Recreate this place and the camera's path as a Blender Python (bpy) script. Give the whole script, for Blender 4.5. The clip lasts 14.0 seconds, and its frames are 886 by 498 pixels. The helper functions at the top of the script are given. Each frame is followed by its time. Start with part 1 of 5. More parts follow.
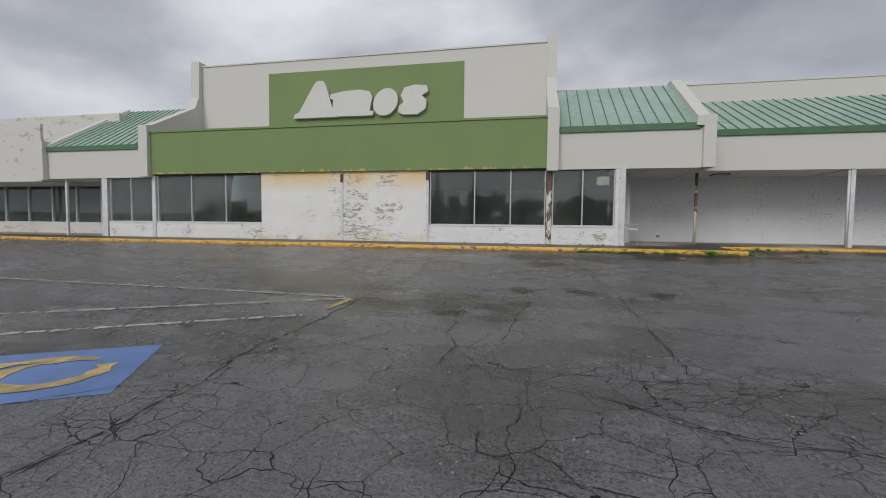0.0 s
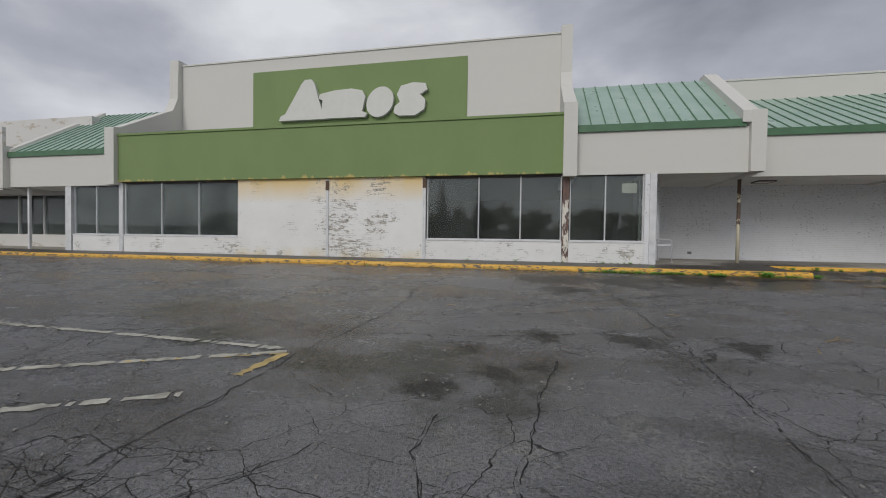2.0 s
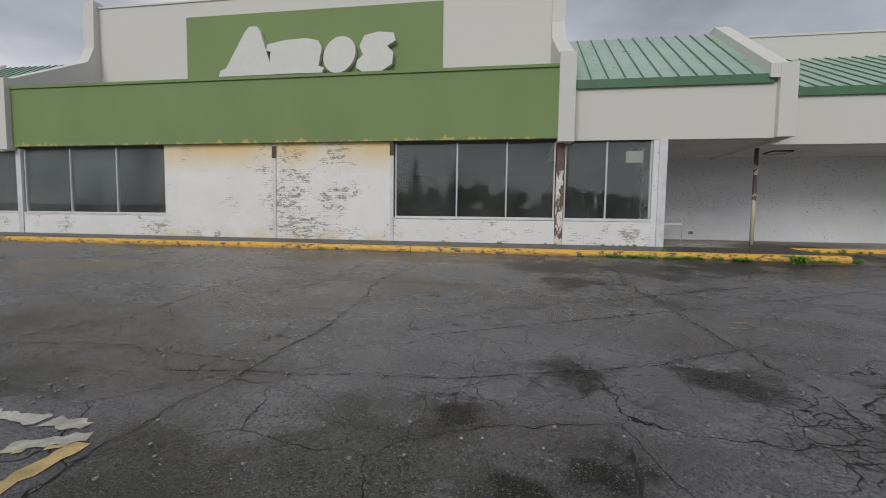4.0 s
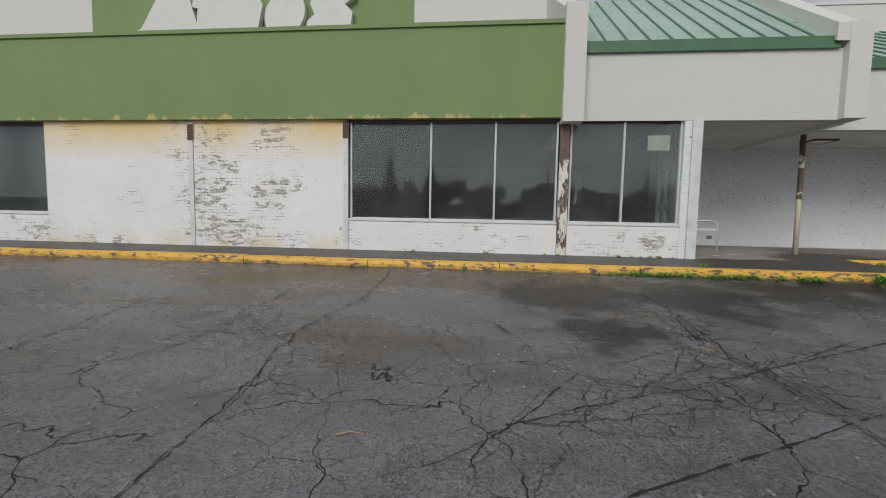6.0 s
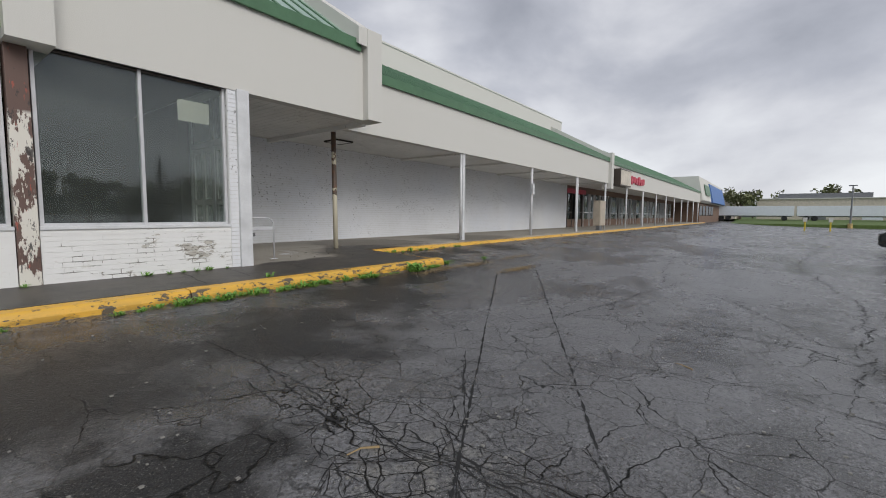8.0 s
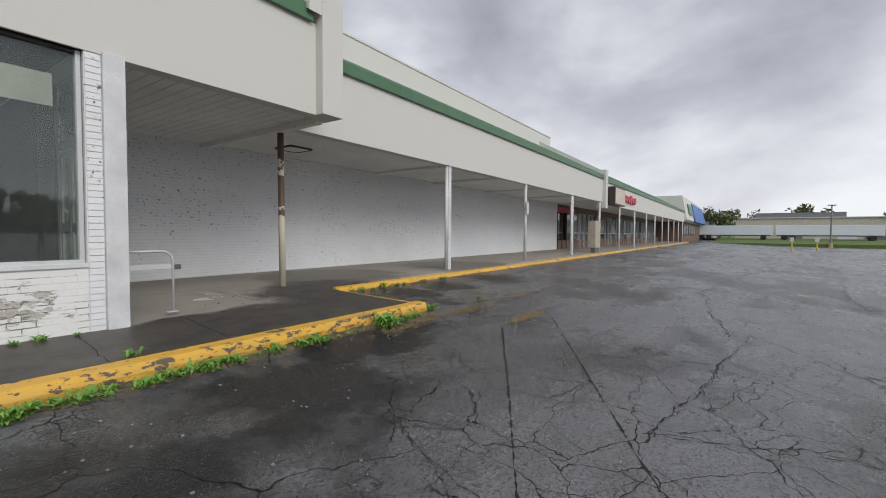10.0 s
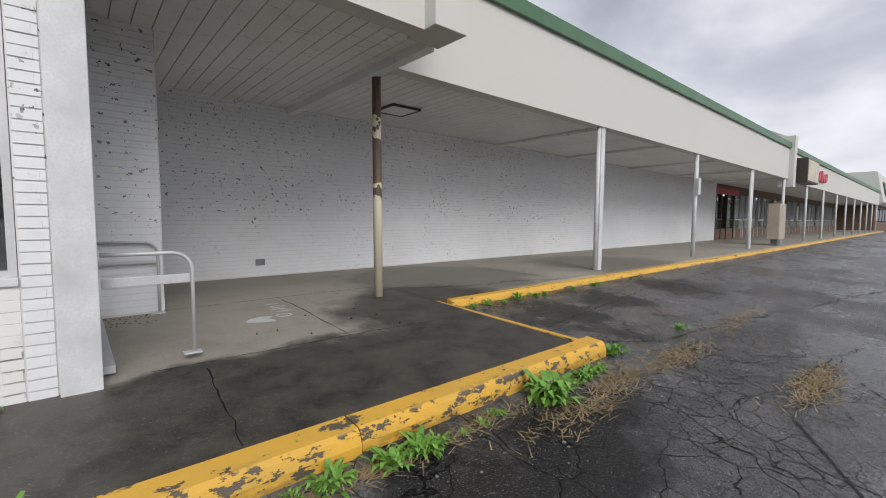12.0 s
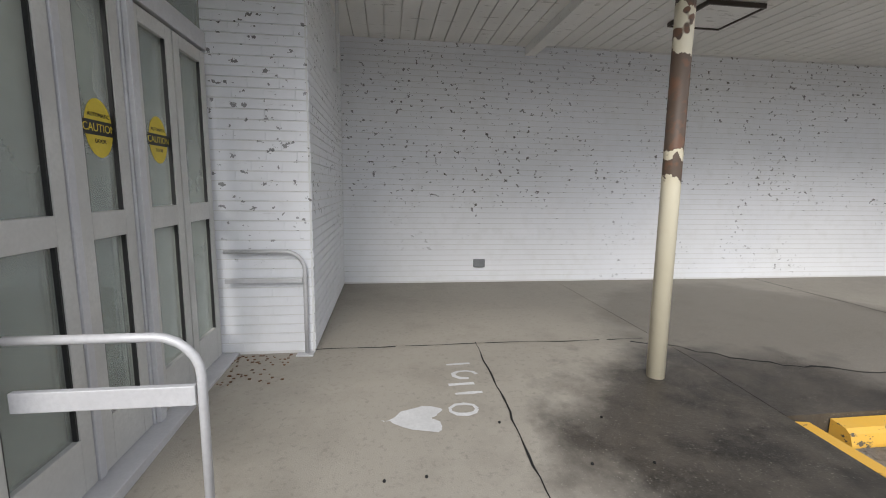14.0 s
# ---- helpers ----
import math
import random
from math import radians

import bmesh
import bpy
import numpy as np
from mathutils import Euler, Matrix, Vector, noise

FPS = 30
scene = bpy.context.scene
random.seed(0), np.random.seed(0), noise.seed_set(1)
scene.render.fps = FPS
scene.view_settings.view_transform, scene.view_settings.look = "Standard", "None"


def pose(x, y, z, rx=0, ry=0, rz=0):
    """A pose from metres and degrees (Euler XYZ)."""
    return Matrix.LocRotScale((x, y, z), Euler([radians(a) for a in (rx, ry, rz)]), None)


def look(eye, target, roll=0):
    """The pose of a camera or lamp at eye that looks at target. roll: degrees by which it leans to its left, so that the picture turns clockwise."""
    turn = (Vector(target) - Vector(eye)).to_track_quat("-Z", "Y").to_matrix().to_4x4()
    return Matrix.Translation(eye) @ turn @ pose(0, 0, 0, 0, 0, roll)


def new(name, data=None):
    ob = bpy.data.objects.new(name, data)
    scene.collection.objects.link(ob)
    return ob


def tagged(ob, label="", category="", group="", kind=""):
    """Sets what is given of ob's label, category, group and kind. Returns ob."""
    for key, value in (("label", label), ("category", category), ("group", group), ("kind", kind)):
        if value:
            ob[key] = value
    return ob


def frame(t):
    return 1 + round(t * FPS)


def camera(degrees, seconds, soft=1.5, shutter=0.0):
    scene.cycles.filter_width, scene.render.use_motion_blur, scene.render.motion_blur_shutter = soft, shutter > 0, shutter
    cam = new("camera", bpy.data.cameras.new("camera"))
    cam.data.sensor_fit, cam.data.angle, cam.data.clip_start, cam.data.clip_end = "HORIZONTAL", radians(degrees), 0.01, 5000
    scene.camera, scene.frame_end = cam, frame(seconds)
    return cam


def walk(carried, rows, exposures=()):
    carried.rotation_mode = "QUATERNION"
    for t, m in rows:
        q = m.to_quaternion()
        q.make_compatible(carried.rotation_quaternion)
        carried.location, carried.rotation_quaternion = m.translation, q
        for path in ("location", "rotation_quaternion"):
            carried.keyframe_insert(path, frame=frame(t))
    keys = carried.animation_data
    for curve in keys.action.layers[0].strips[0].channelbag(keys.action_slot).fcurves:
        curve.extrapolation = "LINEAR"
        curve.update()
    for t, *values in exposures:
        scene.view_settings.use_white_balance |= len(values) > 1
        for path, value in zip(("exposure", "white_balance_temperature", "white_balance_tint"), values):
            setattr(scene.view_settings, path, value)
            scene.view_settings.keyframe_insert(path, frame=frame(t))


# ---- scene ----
cam = camera(92.0, 14.0, soft=1.0)
K = 0.925  # metres in one unit of the plan
METRES, EYE, TURN = 20.0, 1.5, 11.7
ROWS = [
    (0.0, 0.0, 0.0, 0.0, 0.03, -2.95, -0.67),
    (0.5, 0.0045, 0.0315, 0.0015, 0.58, -3.12, -1.82),
    (1.0, 0.0064, 0.0634, 0.0024, 1.28, -3.07, -1.89),
    (1.5, 0.0114, 0.0964, 0.0049, 1.45, -1.88, -0.98),
    (2.0, 0.0151, 0.131, 0.0039, 0.96, -1.26, -0.83),
    (2.5, 0.0197, 0.1669, 0.0031, -2.42, -1.52, -0.66),
    (3.0, 0.0251, 0.201, 0.0034, -2.93, -3.55, -0.54),
    (5.5, 0.0292, 0.3791, 0.0091, -2.59, -4.34, -1.29),
    (6.0, 0.0331, 0.4177, 0.011, -5.55, -4.51, -1.05),
    (6.5, 0.036, 0.4554, 0.0116, -8.56, -4.5, -0.7),
    (7.0, 0.0452, 0.4922, 0.0127, -21.69, -4.62, 0.63),
    (7.5, 0.0634, 0.5244, 0.0145, -40.08, -5.19, 0.19),
    (8.0, 0.0901, 0.5502, 0.0169, -64.43, -4.85, -0.66),
    (10.5, 0.2401, 0.6376, 0.0215, -63.2, -2.26, -0.73),
    (11.0, 0.2692, 0.6591, 0.0222, -57.52, -3.53, -0.97),
    (11.5, 0.2998, 0.6815, 0.0233, -55.53, -3.76, -0.67),
    (12.0, 0.3299, 0.7034, 0.0238, -52.48, -4.01, -0.34),
    (12.5, 0.3618, 0.7264, 0.0248, -52.36, -4.7, -0.2),
    (13.0, 0.3875, 0.7511, 0.0262, -43.66, -5.61, -0.34),
    (13.5, 0.407, 0.7812, 0.029, -34.72, -6.04, -0.26),
    (14.0, 0.4201, 0.8107, 0.0352, -19.17, -8.29, -0.88),
]
PATH = [(t, pose(0, 0, EYE, 0, 0, TURN) @ pose(METRES * x, METRES * y, METRES * z, 90 + pitch, roll, yaw)) for t, x, y, z, yaw, pitch, roll in ROWS if t != 8.0]
PATH += [
    (3.2, look((-0.438, 4.200, 1.524), (-0.729, 6.174, 1.390), 0.6)),
    (5.3, look((-0.902, 7.266, 1.593), (-1.268, 9.228, 1.453), 1.3)),
    (8.0, look((-0.459, 11.075, 1.794), (1.125, 12.287, 1.633), 0.4)),
    (8.2, look((-0.183, 11.227, 1.816), (1.511, 12.287, 1.721), 0.1)),
    (10.3, look((1.936, 13.162, 1.962), (3.544, 14.350, 1.895), 0.6)),
]
PATH.sort(key=lambda row: row[0])
walk(cam, [(t, Matrix.Translation(m.translation * K) @ m.to_quaternion().to_matrix().to_4x4()) for t, m in PATH],
     exposures=((0.0, 0.0), (2.5, -0.08), (5.5, 0.12), (8.0, 0.2), (11.0, 0.33), (12.5, 0.58), (14.0, 1.0)))

# ---- sky and sun ----
world = bpy.data.worlds.new("overcast_sky")
scene.world = world
world.use_nodes = True
wn, wl = world.node_tree.nodes, world.node_tree.links
wn.clear()


def wnode(kind, **values):
    n = wn.new(kind)
    for key, v in values.items():
        n.inputs[key].default_value = v
    return n


sky = wn.new("ShaderNodeTexSky")
sky.sky_type, sky.sun_disc = "NISHITA", False
sky.sun_elevation, sky.sun_rotation = radians(33), radians(196)
coord = wn.new("ShaderNodeTexCoord")
level = wn.new("ShaderNodeSeparateXYZ")
wl.new(coord.outputs["Generated"], level.inputs[0])
stretch = wnode("ShaderNodeMapping", Scale=(1.0, 1.0, 2.0), Location=(3.1, 0.4, 0.2))
wl.new(coord.outputs["Generated"], stretch.inputs["Vector"])
big = wnode("ShaderNodeTexNoise", Scale=2.1, Detail=7.0, Roughness=0.50, Distortion=0.15)
wl.new(stretch.outputs["Vector"], big.inputs["Vector"])
ramp = wn.new("ShaderNodeValToRGB")
for pos, c in ((0.28, (0.25, 0.265, 0.31, 1)), (0.48, (0.44, 0.455, 0.51, 1)), (0.58, (0.60, 0.61, 0.655, 1)), (0.72, (0.78, 0.80, 0.83, 1))):
    e = ramp.color_ramp.elements.new(pos)
    e.color = c
ramp.color_ramp.elements.remove(ramp.color_ramp.elements[0])
ramp.color_ramp.elements.remove(ramp.color_ramp.elements[-1])
low_sky = wn.new("ShaderNodeMapRange")  # thinner, brighter cloud towards the horizon
for key, v in (("From Min", 0.30), ("From Max", 0.0), ("To Min", 0.0), ("To Max", 0.16)):
    low_sky.inputs[key].default_value = v
wl.new(level.outputs["Z"], low_sky.inputs["Value"])
addsky = wn.new("ShaderNodeMath")
wl.new(big.outputs["Fac"], addsky.inputs[0])
wl.new(low_sky.outputs[0], addsky.inputs[1])
wl.new(addsky.outputs[0], ramp.inputs["Fac"])
clear = wnode("ShaderNodeBackground", Strength=0.08)
cloud = wnode("ShaderNodeBackground", Strength=1.0)
wl.new(sky.outputs["Color"], clear.inputs["Color"])
wl.new(ramp.outputs["Color"], cloud.inputs["Color"])
mixsky = wnode("ShaderNodeMixShader", Fac=0.93)
wl.new(clear.outputs[0], mixsky.inputs[1])
wl.new(cloud.outputs[0], mixsky.inputs[2])
wout = wn.new("ShaderNodeOutputWorld")
wl.new(mixsky.outputs[0], wout.inputs["Surface"])

sun = new("sun", bpy.data.lights.new("sun", "SUN"))
sun.data.energy, sun.data.angle, sun.data.color = 1.45, radians(32), (1.0, 0.97, 0.93)
sun.matrix_world = look((-16, -57, 38.5), (0, 0, 0))


# ---- materials ----
class Paint:
    """A small builder of node materials, in world coordinates."""

    def __init__(self, name, colour, rough=0.6, metal=0.0, coat=0.0):
        self.mat = bpy.data.materials.new(name)
        self.mat.use_nodes = True
        self.n, self.l = self.mat.node_tree.nodes, self.mat.node_tree.links
        self.b = self.n["Principled BSDF"]
        self.b.inputs["Roughness"].default_value = rough
        self.b.inputs["Metallic"].default_value = metal
        self.b.inputs["Coat Weight"].default_value = coat
        rgb = self.n.new("ShaderNodeRGB")
        rgb.outputs[0].default_value = (*colour, 1)
        self.colour, self.height, self.known = rgb.outputs[0], None, {}
        self.pos = self.n.new("ShaderNodeNewGeometry").outputs["Position"]

    def link(self, a, b):
        self.l.new(a, b)

    def space(self, scale=(1, 1, 1), rot=(0, 0, 0), bend=0.0, bend_scale=1.0):
        out = self.pos
        if bend:
            w = self.n.new("ShaderNodeTexNoise")
            w.inputs["Scale"].default_value, w.inputs["Detail"].default_value = bend_scale, 3
            self.link(out, w.inputs["Vector"])
            add = self.n.new("ShaderNodeVectorMath")
            add.operation = "MULTIPLY_ADD"
            self.link(w.outputs["Color"], add.inputs[0])
            add.inputs[1].default_value = (bend, bend, bend)
            self.link(out, add.inputs[2])
            out = add.outputs[0]
        m = self.n.new("ShaderNodeMapping")
        m.inputs["Scale"].default_value, m.inputs["Rotation"].default_value = scale, rot
        self.link(out, m.inputs["Vector"])
        return m.outputs[0]

    def noise(self, scale, detail=4.0, rough=0.55, stretch=(1, 1, 1), lo=0.4, hi=0.6, shift=0.0):
        key = (scale, detail, rough, stretch, shift)
        if key in self.known:
            return self.step(self.known[key], lo, hi)
        t = self.n.new("ShaderNodeTexNoise")
        t.inputs["Scale"].default_value, t.inputs["Detail"].default_value, t.inputs["Roughness"].default_value = scale, detail, rough
        self.known[key] = t.outputs["Fac"]
        m = self.n.new("ShaderNodeMapping")
        m.inputs["Scale"].default_value = stretch
        m.inputs["Location"].default_value = (shift, shift * 1.7, shift * 0.6)
        self.link(self.pos, m.inputs["Vector"])
        self.link(m.outputs[0], t.inputs["Vector"])
        return self.step(t.outputs["Fac"], lo, hi)

    def cells(self, scale, width, bend=0.12, bend_scale=2.0, stretch=(1, 1, 1)):
        """1 along the borders of uneven cells."""
        v = self.n.new("ShaderNodeTexVoronoi")
        v.feature = "DISTANCE_TO_EDGE"
        v.inputs["Scale"].default_value = scale
        self.link(self.space(stretch, bend=bend, bend_scale=bend_scale), v.inputs["Vector"])
        return self.step(v.outputs["Distance"], width, width * 0.4)

    def step(self, fac, lo, hi, a=0.0, b=1.0):
        r = self.n.new("ShaderNodeMapRange")
        r.inputs["From Min"].default_value, r.inputs["From Max"].default_value = lo, hi
        r.inputs["To Min"].default_value, r.inputs["To Max"].default_value = a, b
        self.link(fac, r.inputs["Value"])
        return r.outputs[0]

    def math(self, op, a, b):
        m = self.n.new("ShaderNodeMath")
        m.operation = op
        for s, v in zip(m.inputs, (a, b)):
            if isinstance(v, (int, float)):
                s.default_value = v
            else:
                self.link(v, s)
        return m.outputs[0]

    def axis(self, name, lo, hi):
        s = self.n.new("ShaderNodeSeparateXYZ")
        self.link(self.pos, s.inputs[0])
        return self.step(s.outputs[name], lo, hi)

    def near(self, x, y, inner, outer, wob=0.6, scale=1.5, shift=0.0):
        """1 within an uneven blot round a place of the plan."""
        d = self.n.new("ShaderNodeVectorMath")
        d.operation = "SUBTRACT"
        self.link(self.pos, d.inputs[0])
        d.inputs[1].default_value = (K * x, K * y, 0.8)
        flat = self.n.new("ShaderNodeVectorMath")
        flat.operation = "MULTIPLY"
        self.link(d.outputs[0], flat.inputs[0])
        flat.inputs[1].default_value = (1, 1, 0)
        ln = self.n.new("ShaderNodeVectorMath")
        ln.operation = "LENGTH"
        self.link(flat.outputs[0], ln.inputs[0])
        edge = self.math("ADD", ln.outputs["Value"], self.math("MULTIPLY", self.noise(scale, 5, 0.6, lo=0.3, hi=0.7, shift=shift), wob))
        return self.step(edge, K * outer + wob * 0.5, K * inner + wob * 0.5)

    def blend(self, fac, colour, amount=1.0):
        m = self.n.new("ShaderNodeMix")
        m.data_type = "RGBA"
        self.link(self.math("MULTIPLY", fac, amount), m.inputs[0])
        self.link(self.colour, m.inputs[6])
        m.inputs[7].default_value = (*colour, 1)
        self.colour = m.outputs[2]
        return self

    def each(self, amount, island=False):
        """Brightness that varies from piece to piece."""
        o = self.n.new("ShaderNodeNewGeometry").outputs["Random Per Island"] if island else self.n.new("ShaderNodeObjectInfo").outputs["Random"]
        h = self.n.new("ShaderNodeHueSaturation")
        self.link(self.step(o, 0, 1, 1 - amount, 1 + amount), h.inputs["Value"])
        self.link(self.colour, h.inputs["Color"])
        self.colour = h.outputs[0]
        return self

    def rough(self, fac, a, b):
        self.link(self.step(fac, 0, 1, a, b), self.b.inputs["Roughness"])
        return self

    def bump(self, fac, depth, strength=0.6):
        b = self.n.new("ShaderNodeBump")
        b.inputs["Strength"].default_value, b.inputs["Distance"].default_value = strength, depth
        self.link(fac, b.inputs["Height"])
        if self.height is not None:
            self.link(self.height, b.inputs["Normal"])
        self.height = b.outputs[0]
        return self

    def done(self):
        self.link(self.colour, self.b.inputs["Base Color"])
        if self.height is not None:
            self.link(self.height, self.b.inputs["Normal"])
        return self.mat


def plain(name, colour, rough=0.6, metal=0.0, var=0.25, scale=3.0, coat=0.0, grain=60.0, depth=0.001):
    p = Paint(name, colour, rough, metal, coat)
    p.blend(p.noise(scale, 5, 0.6, lo=0.35, hi=0.7), tuple(c * (1 - var) for c in colour))
    p.blend(p.noise(grain, 3, lo=0.4, hi=0.75), tuple(c * (1 - var) for c in colour), 0.6)
    p.bump(p.noise(grain, 3, lo=0.2, hi=0.8), depth, 0.35)
    return p.done()


def make_asphalt():
    p = Paint("wet_asphalt", (0.225, 0.225, 0.238), 0.3)

    def blots(places, wob, scale):
        out = None
        for x, y, r in places:
            m = p.near(x, y, r * 0.45, r * 1.15, wob, scale)
            out = m if out is None else p.math("MAXIMUM", out, m)
        return out

    wet = p.noise(0.34, 6, 0.62, (1, 1.7, 1), 0.47, 0.60, shift=7)
    coarse = blots(((0.2, 15.3, 1.5), (2.2, 15.2, 1.4), (4.0, 16.0, 1.3), (5.2, 16.5, 0.8), (0.4, 13.6, 0.8), (5.8, 16.6, 0.9), (8.7, 18.4, 1.0), (10.2, 18.6, 1.0), (12.6, 18.5, 1.2)), 1.1, 1.6)
    pits = blots(((-0.64, 7.11, 0.32), (-0.23, 7.5, 0.34), (-1.26, 6.69, 0.36), (1.13, 8.96, 0.42), (2.46, 9.01, 0.42), (-1.1, 8.0, 0.3), (-0.2, 8.9, 0.4)), 0.45, 3.0)
    olive_blots = blots(((-2.7, 7.1, 0.5), (-4.7, 7.95, 0.6), (-6.7, 9.4, 0.9), (-1.6, 7.4, 0.8), (-0.6, 6.4, 0.6)), 0.9, 2.2)
    pale = blots(((0.35, 6.25, 0.45), (0.1, 6.8, 0.3), (0.78, 5.56, 0.35), (-0.5, 5.6, 0.5), (-3.4, 12.2, 0.8), (1.4, 12.6, 0.5)), 0.9, 2.2)
    # worn binder, damp patches, stains
    p.blend(p.noise(1.1, 6, 0.65, (1, 1.5, 1), 0.42, 0.66), (0.145, 0.145, 0.155), 0.9)
    p.blend(wet, (0.050, 0.050, 0.055), 0.75)
    p.blend(coarse, (0.013, 0.013, 0.014), 0.92)
    p.blend(p.noise(0.8, 5, 0.65, lo=0.60, hi=0.75, shift=4), (0.19, 0.185, 0.18), 0.5)
    # dark olive tone over the greenish puddle places
    p.blend(olive_blots, (0.050, 0.056, 0.028), 0.6)
    p.blend(p.math("MULTIPLY", pale, p.noise(7, 5, 0.7, lo=0.46, hi=0.62, shift=3)), (0.30, 0.29, 0.265), 0.7)
    # hollows get a near-black green: the fascia's reflection put into colour
    p.blend(pits, (0.014, 0.016, 0.013), 0.85)
    # stones of the mix
    p.blend(p.noise(42, 3, 0.7, lo=0.48, hi=0.60), (0.022, 0.022, 0.023), 0.75)
    p.blend(p.noise(105, 2, 0.6, lo=0.60, hi=0.68), (0.34, 0.335, 0.32), 0.8)
    p.blend(p.noise(260, 2, 0.6, lo=0.45, hi=0.65), (0.02, 0.02, 0.02), 0.5)
    # crazed areas
    where = p.noise(0.22, 4, 0.6, lo=0.44, hi=0.52, shift=2)
    crazed = blots(((7.0, 16.4, 0.9), (8.3, 16.2, 1.2), (9.8, 16.8, 1.1), (1.4, 12.9, 0.8), (1.9, 12.2, 0.7), (0.9, 12.0, 0.6), (-3.1, 4.5, 1.4), (-2.9, 2.6, 1.0), (1.8, 4.3, 1.4), (1.6, 8.2, 0.7), (-3.0, 12.6, 0.8), (-4.2, 13.0, 0.9), (-6.0, 6.5, 1.8), (0.3, 11.5, 0.6), (9.0, 10.2, 1.2), (6.0, 11.2, 0.7)), 0.9, 1.3)
    fine = p.math("MULTIPLY", p.cells(4.6, 0.020, 0.06, 7.0), crazed)
    middle = p.math("MULTIPLY", p.cells(1.9, 0.0080, 0.14, 5.0), p.math("MAXIMUM", where, crazed))
    wide = p.math("MULTIPLY", p.cells(0.8, 0.0045, 0.35, 2.4), p.noise(0.35, 4, 0.6, lo=0.42, hi=0.50, shift=12))
    split = p.math("MAXIMUM", p.math("MAXIMUM", fine, middle), wide)
    p.blend(split, (0.006, 0.006, 0.006), 0.97)
    dry = p.math("MULTIPLY", p.step(wet, 0, 1, 1, 0), 0.7)
    gloss = p.math("ADD", p.math("MAXIMUM", dry, coarse), p.math("MULTIPLY", p.noise(9, 4, lo=0.3, hi=0.7), 0.3))
    p.rough(p.math("MULTIPLY", gloss, p.step(pits, 0, 1, 1, 0.8)), 0.11, 0.33)
    open_grain = p.math("MAXIMUM", p.math("MAXIMUM", pits, split), p.math("MULTIPLY", p.math("MAXIMUM", coarse, olive_blots), 0.85))
    p.link(p.step(open_grain, 0, 1, 0.85, 0.12), p.b.inputs["Specular IOR Level"])
    p.bump(p.noise(60, 4, 0.7, lo=0.2, hi=0.8), 0.015, 0.8)
    p.bump(p.noise(9, 5, 0.65, lo=0.25, hi=0.75, shift=6), 0.012, 0.45)
    p.bump(p.noise(2.2, 4, lo=0.2, hi=0.8), 0.012, 0.4)
    p.bump(p.step(split, 0, 1, 1, 0), 0.012, 0.8)
    return p.done()


def make_brick_paint(name, chips, mortar=False):
    # mortar is greyer: joint dirt plus painted shade between the courses
    p = Paint(name, (0.70, 0.70, 0.69) if mortar else (0.80, 0.81, 0.83), 0.55)
    p.blend(p.noise(0.9, 5, 0.6, lo=0.35, hi=0.75), (0.60, 0.60, 0.58) if mortar else (0.72, 0.73, 0.74), 0.7)
    p.blend(p.noise(7, 4, 0.6, lo=0.5, hi=0.8), (0.62, 0.62, 0.60), 0.4)
    region = p.math("MULTIPLY", p.noise(0.6, 4, 0.6, lo=0.60 - chips, hi=0.78 - chips, shift=3), p.math("MAXIMUM", p.axis("Z", 1.6 * K, 2.7 * K), 0.25))
    flake = p.noise(19, 3, 0.6, (0.9, 0.9, 1.1), 0.635, 0.655, shift=5)
    worn = p.math("MULTIPLY", region, flake)
    p.blend(p.step(worn, 0.15, 0.3), (0.07, 0.062, 0.05), 0.92)
    streak = p.math("MULTIPLY", p.noise(9, 4, 0.7, (0.5, 0.5, 4.5), 0.60 if mortar else 0.66, 0.70, shift=11), region)
    p.blend(streak, (0.30, 0.285, 0.26), 0.6)
    p.blend(p.noise(0.35, 3, lo=0.45, hi=0.7, shift=6), (0.70, 0.73, 0.80), 0.2 if mortar else 0.5)
    p.bump(p.step(worn, 0, 1, 1, 0), 0.003, 0.6)
    p.bump(p.noise(45, 4, lo=0.2, hi=0.8), 0.002, 0.5)
    return p.done()


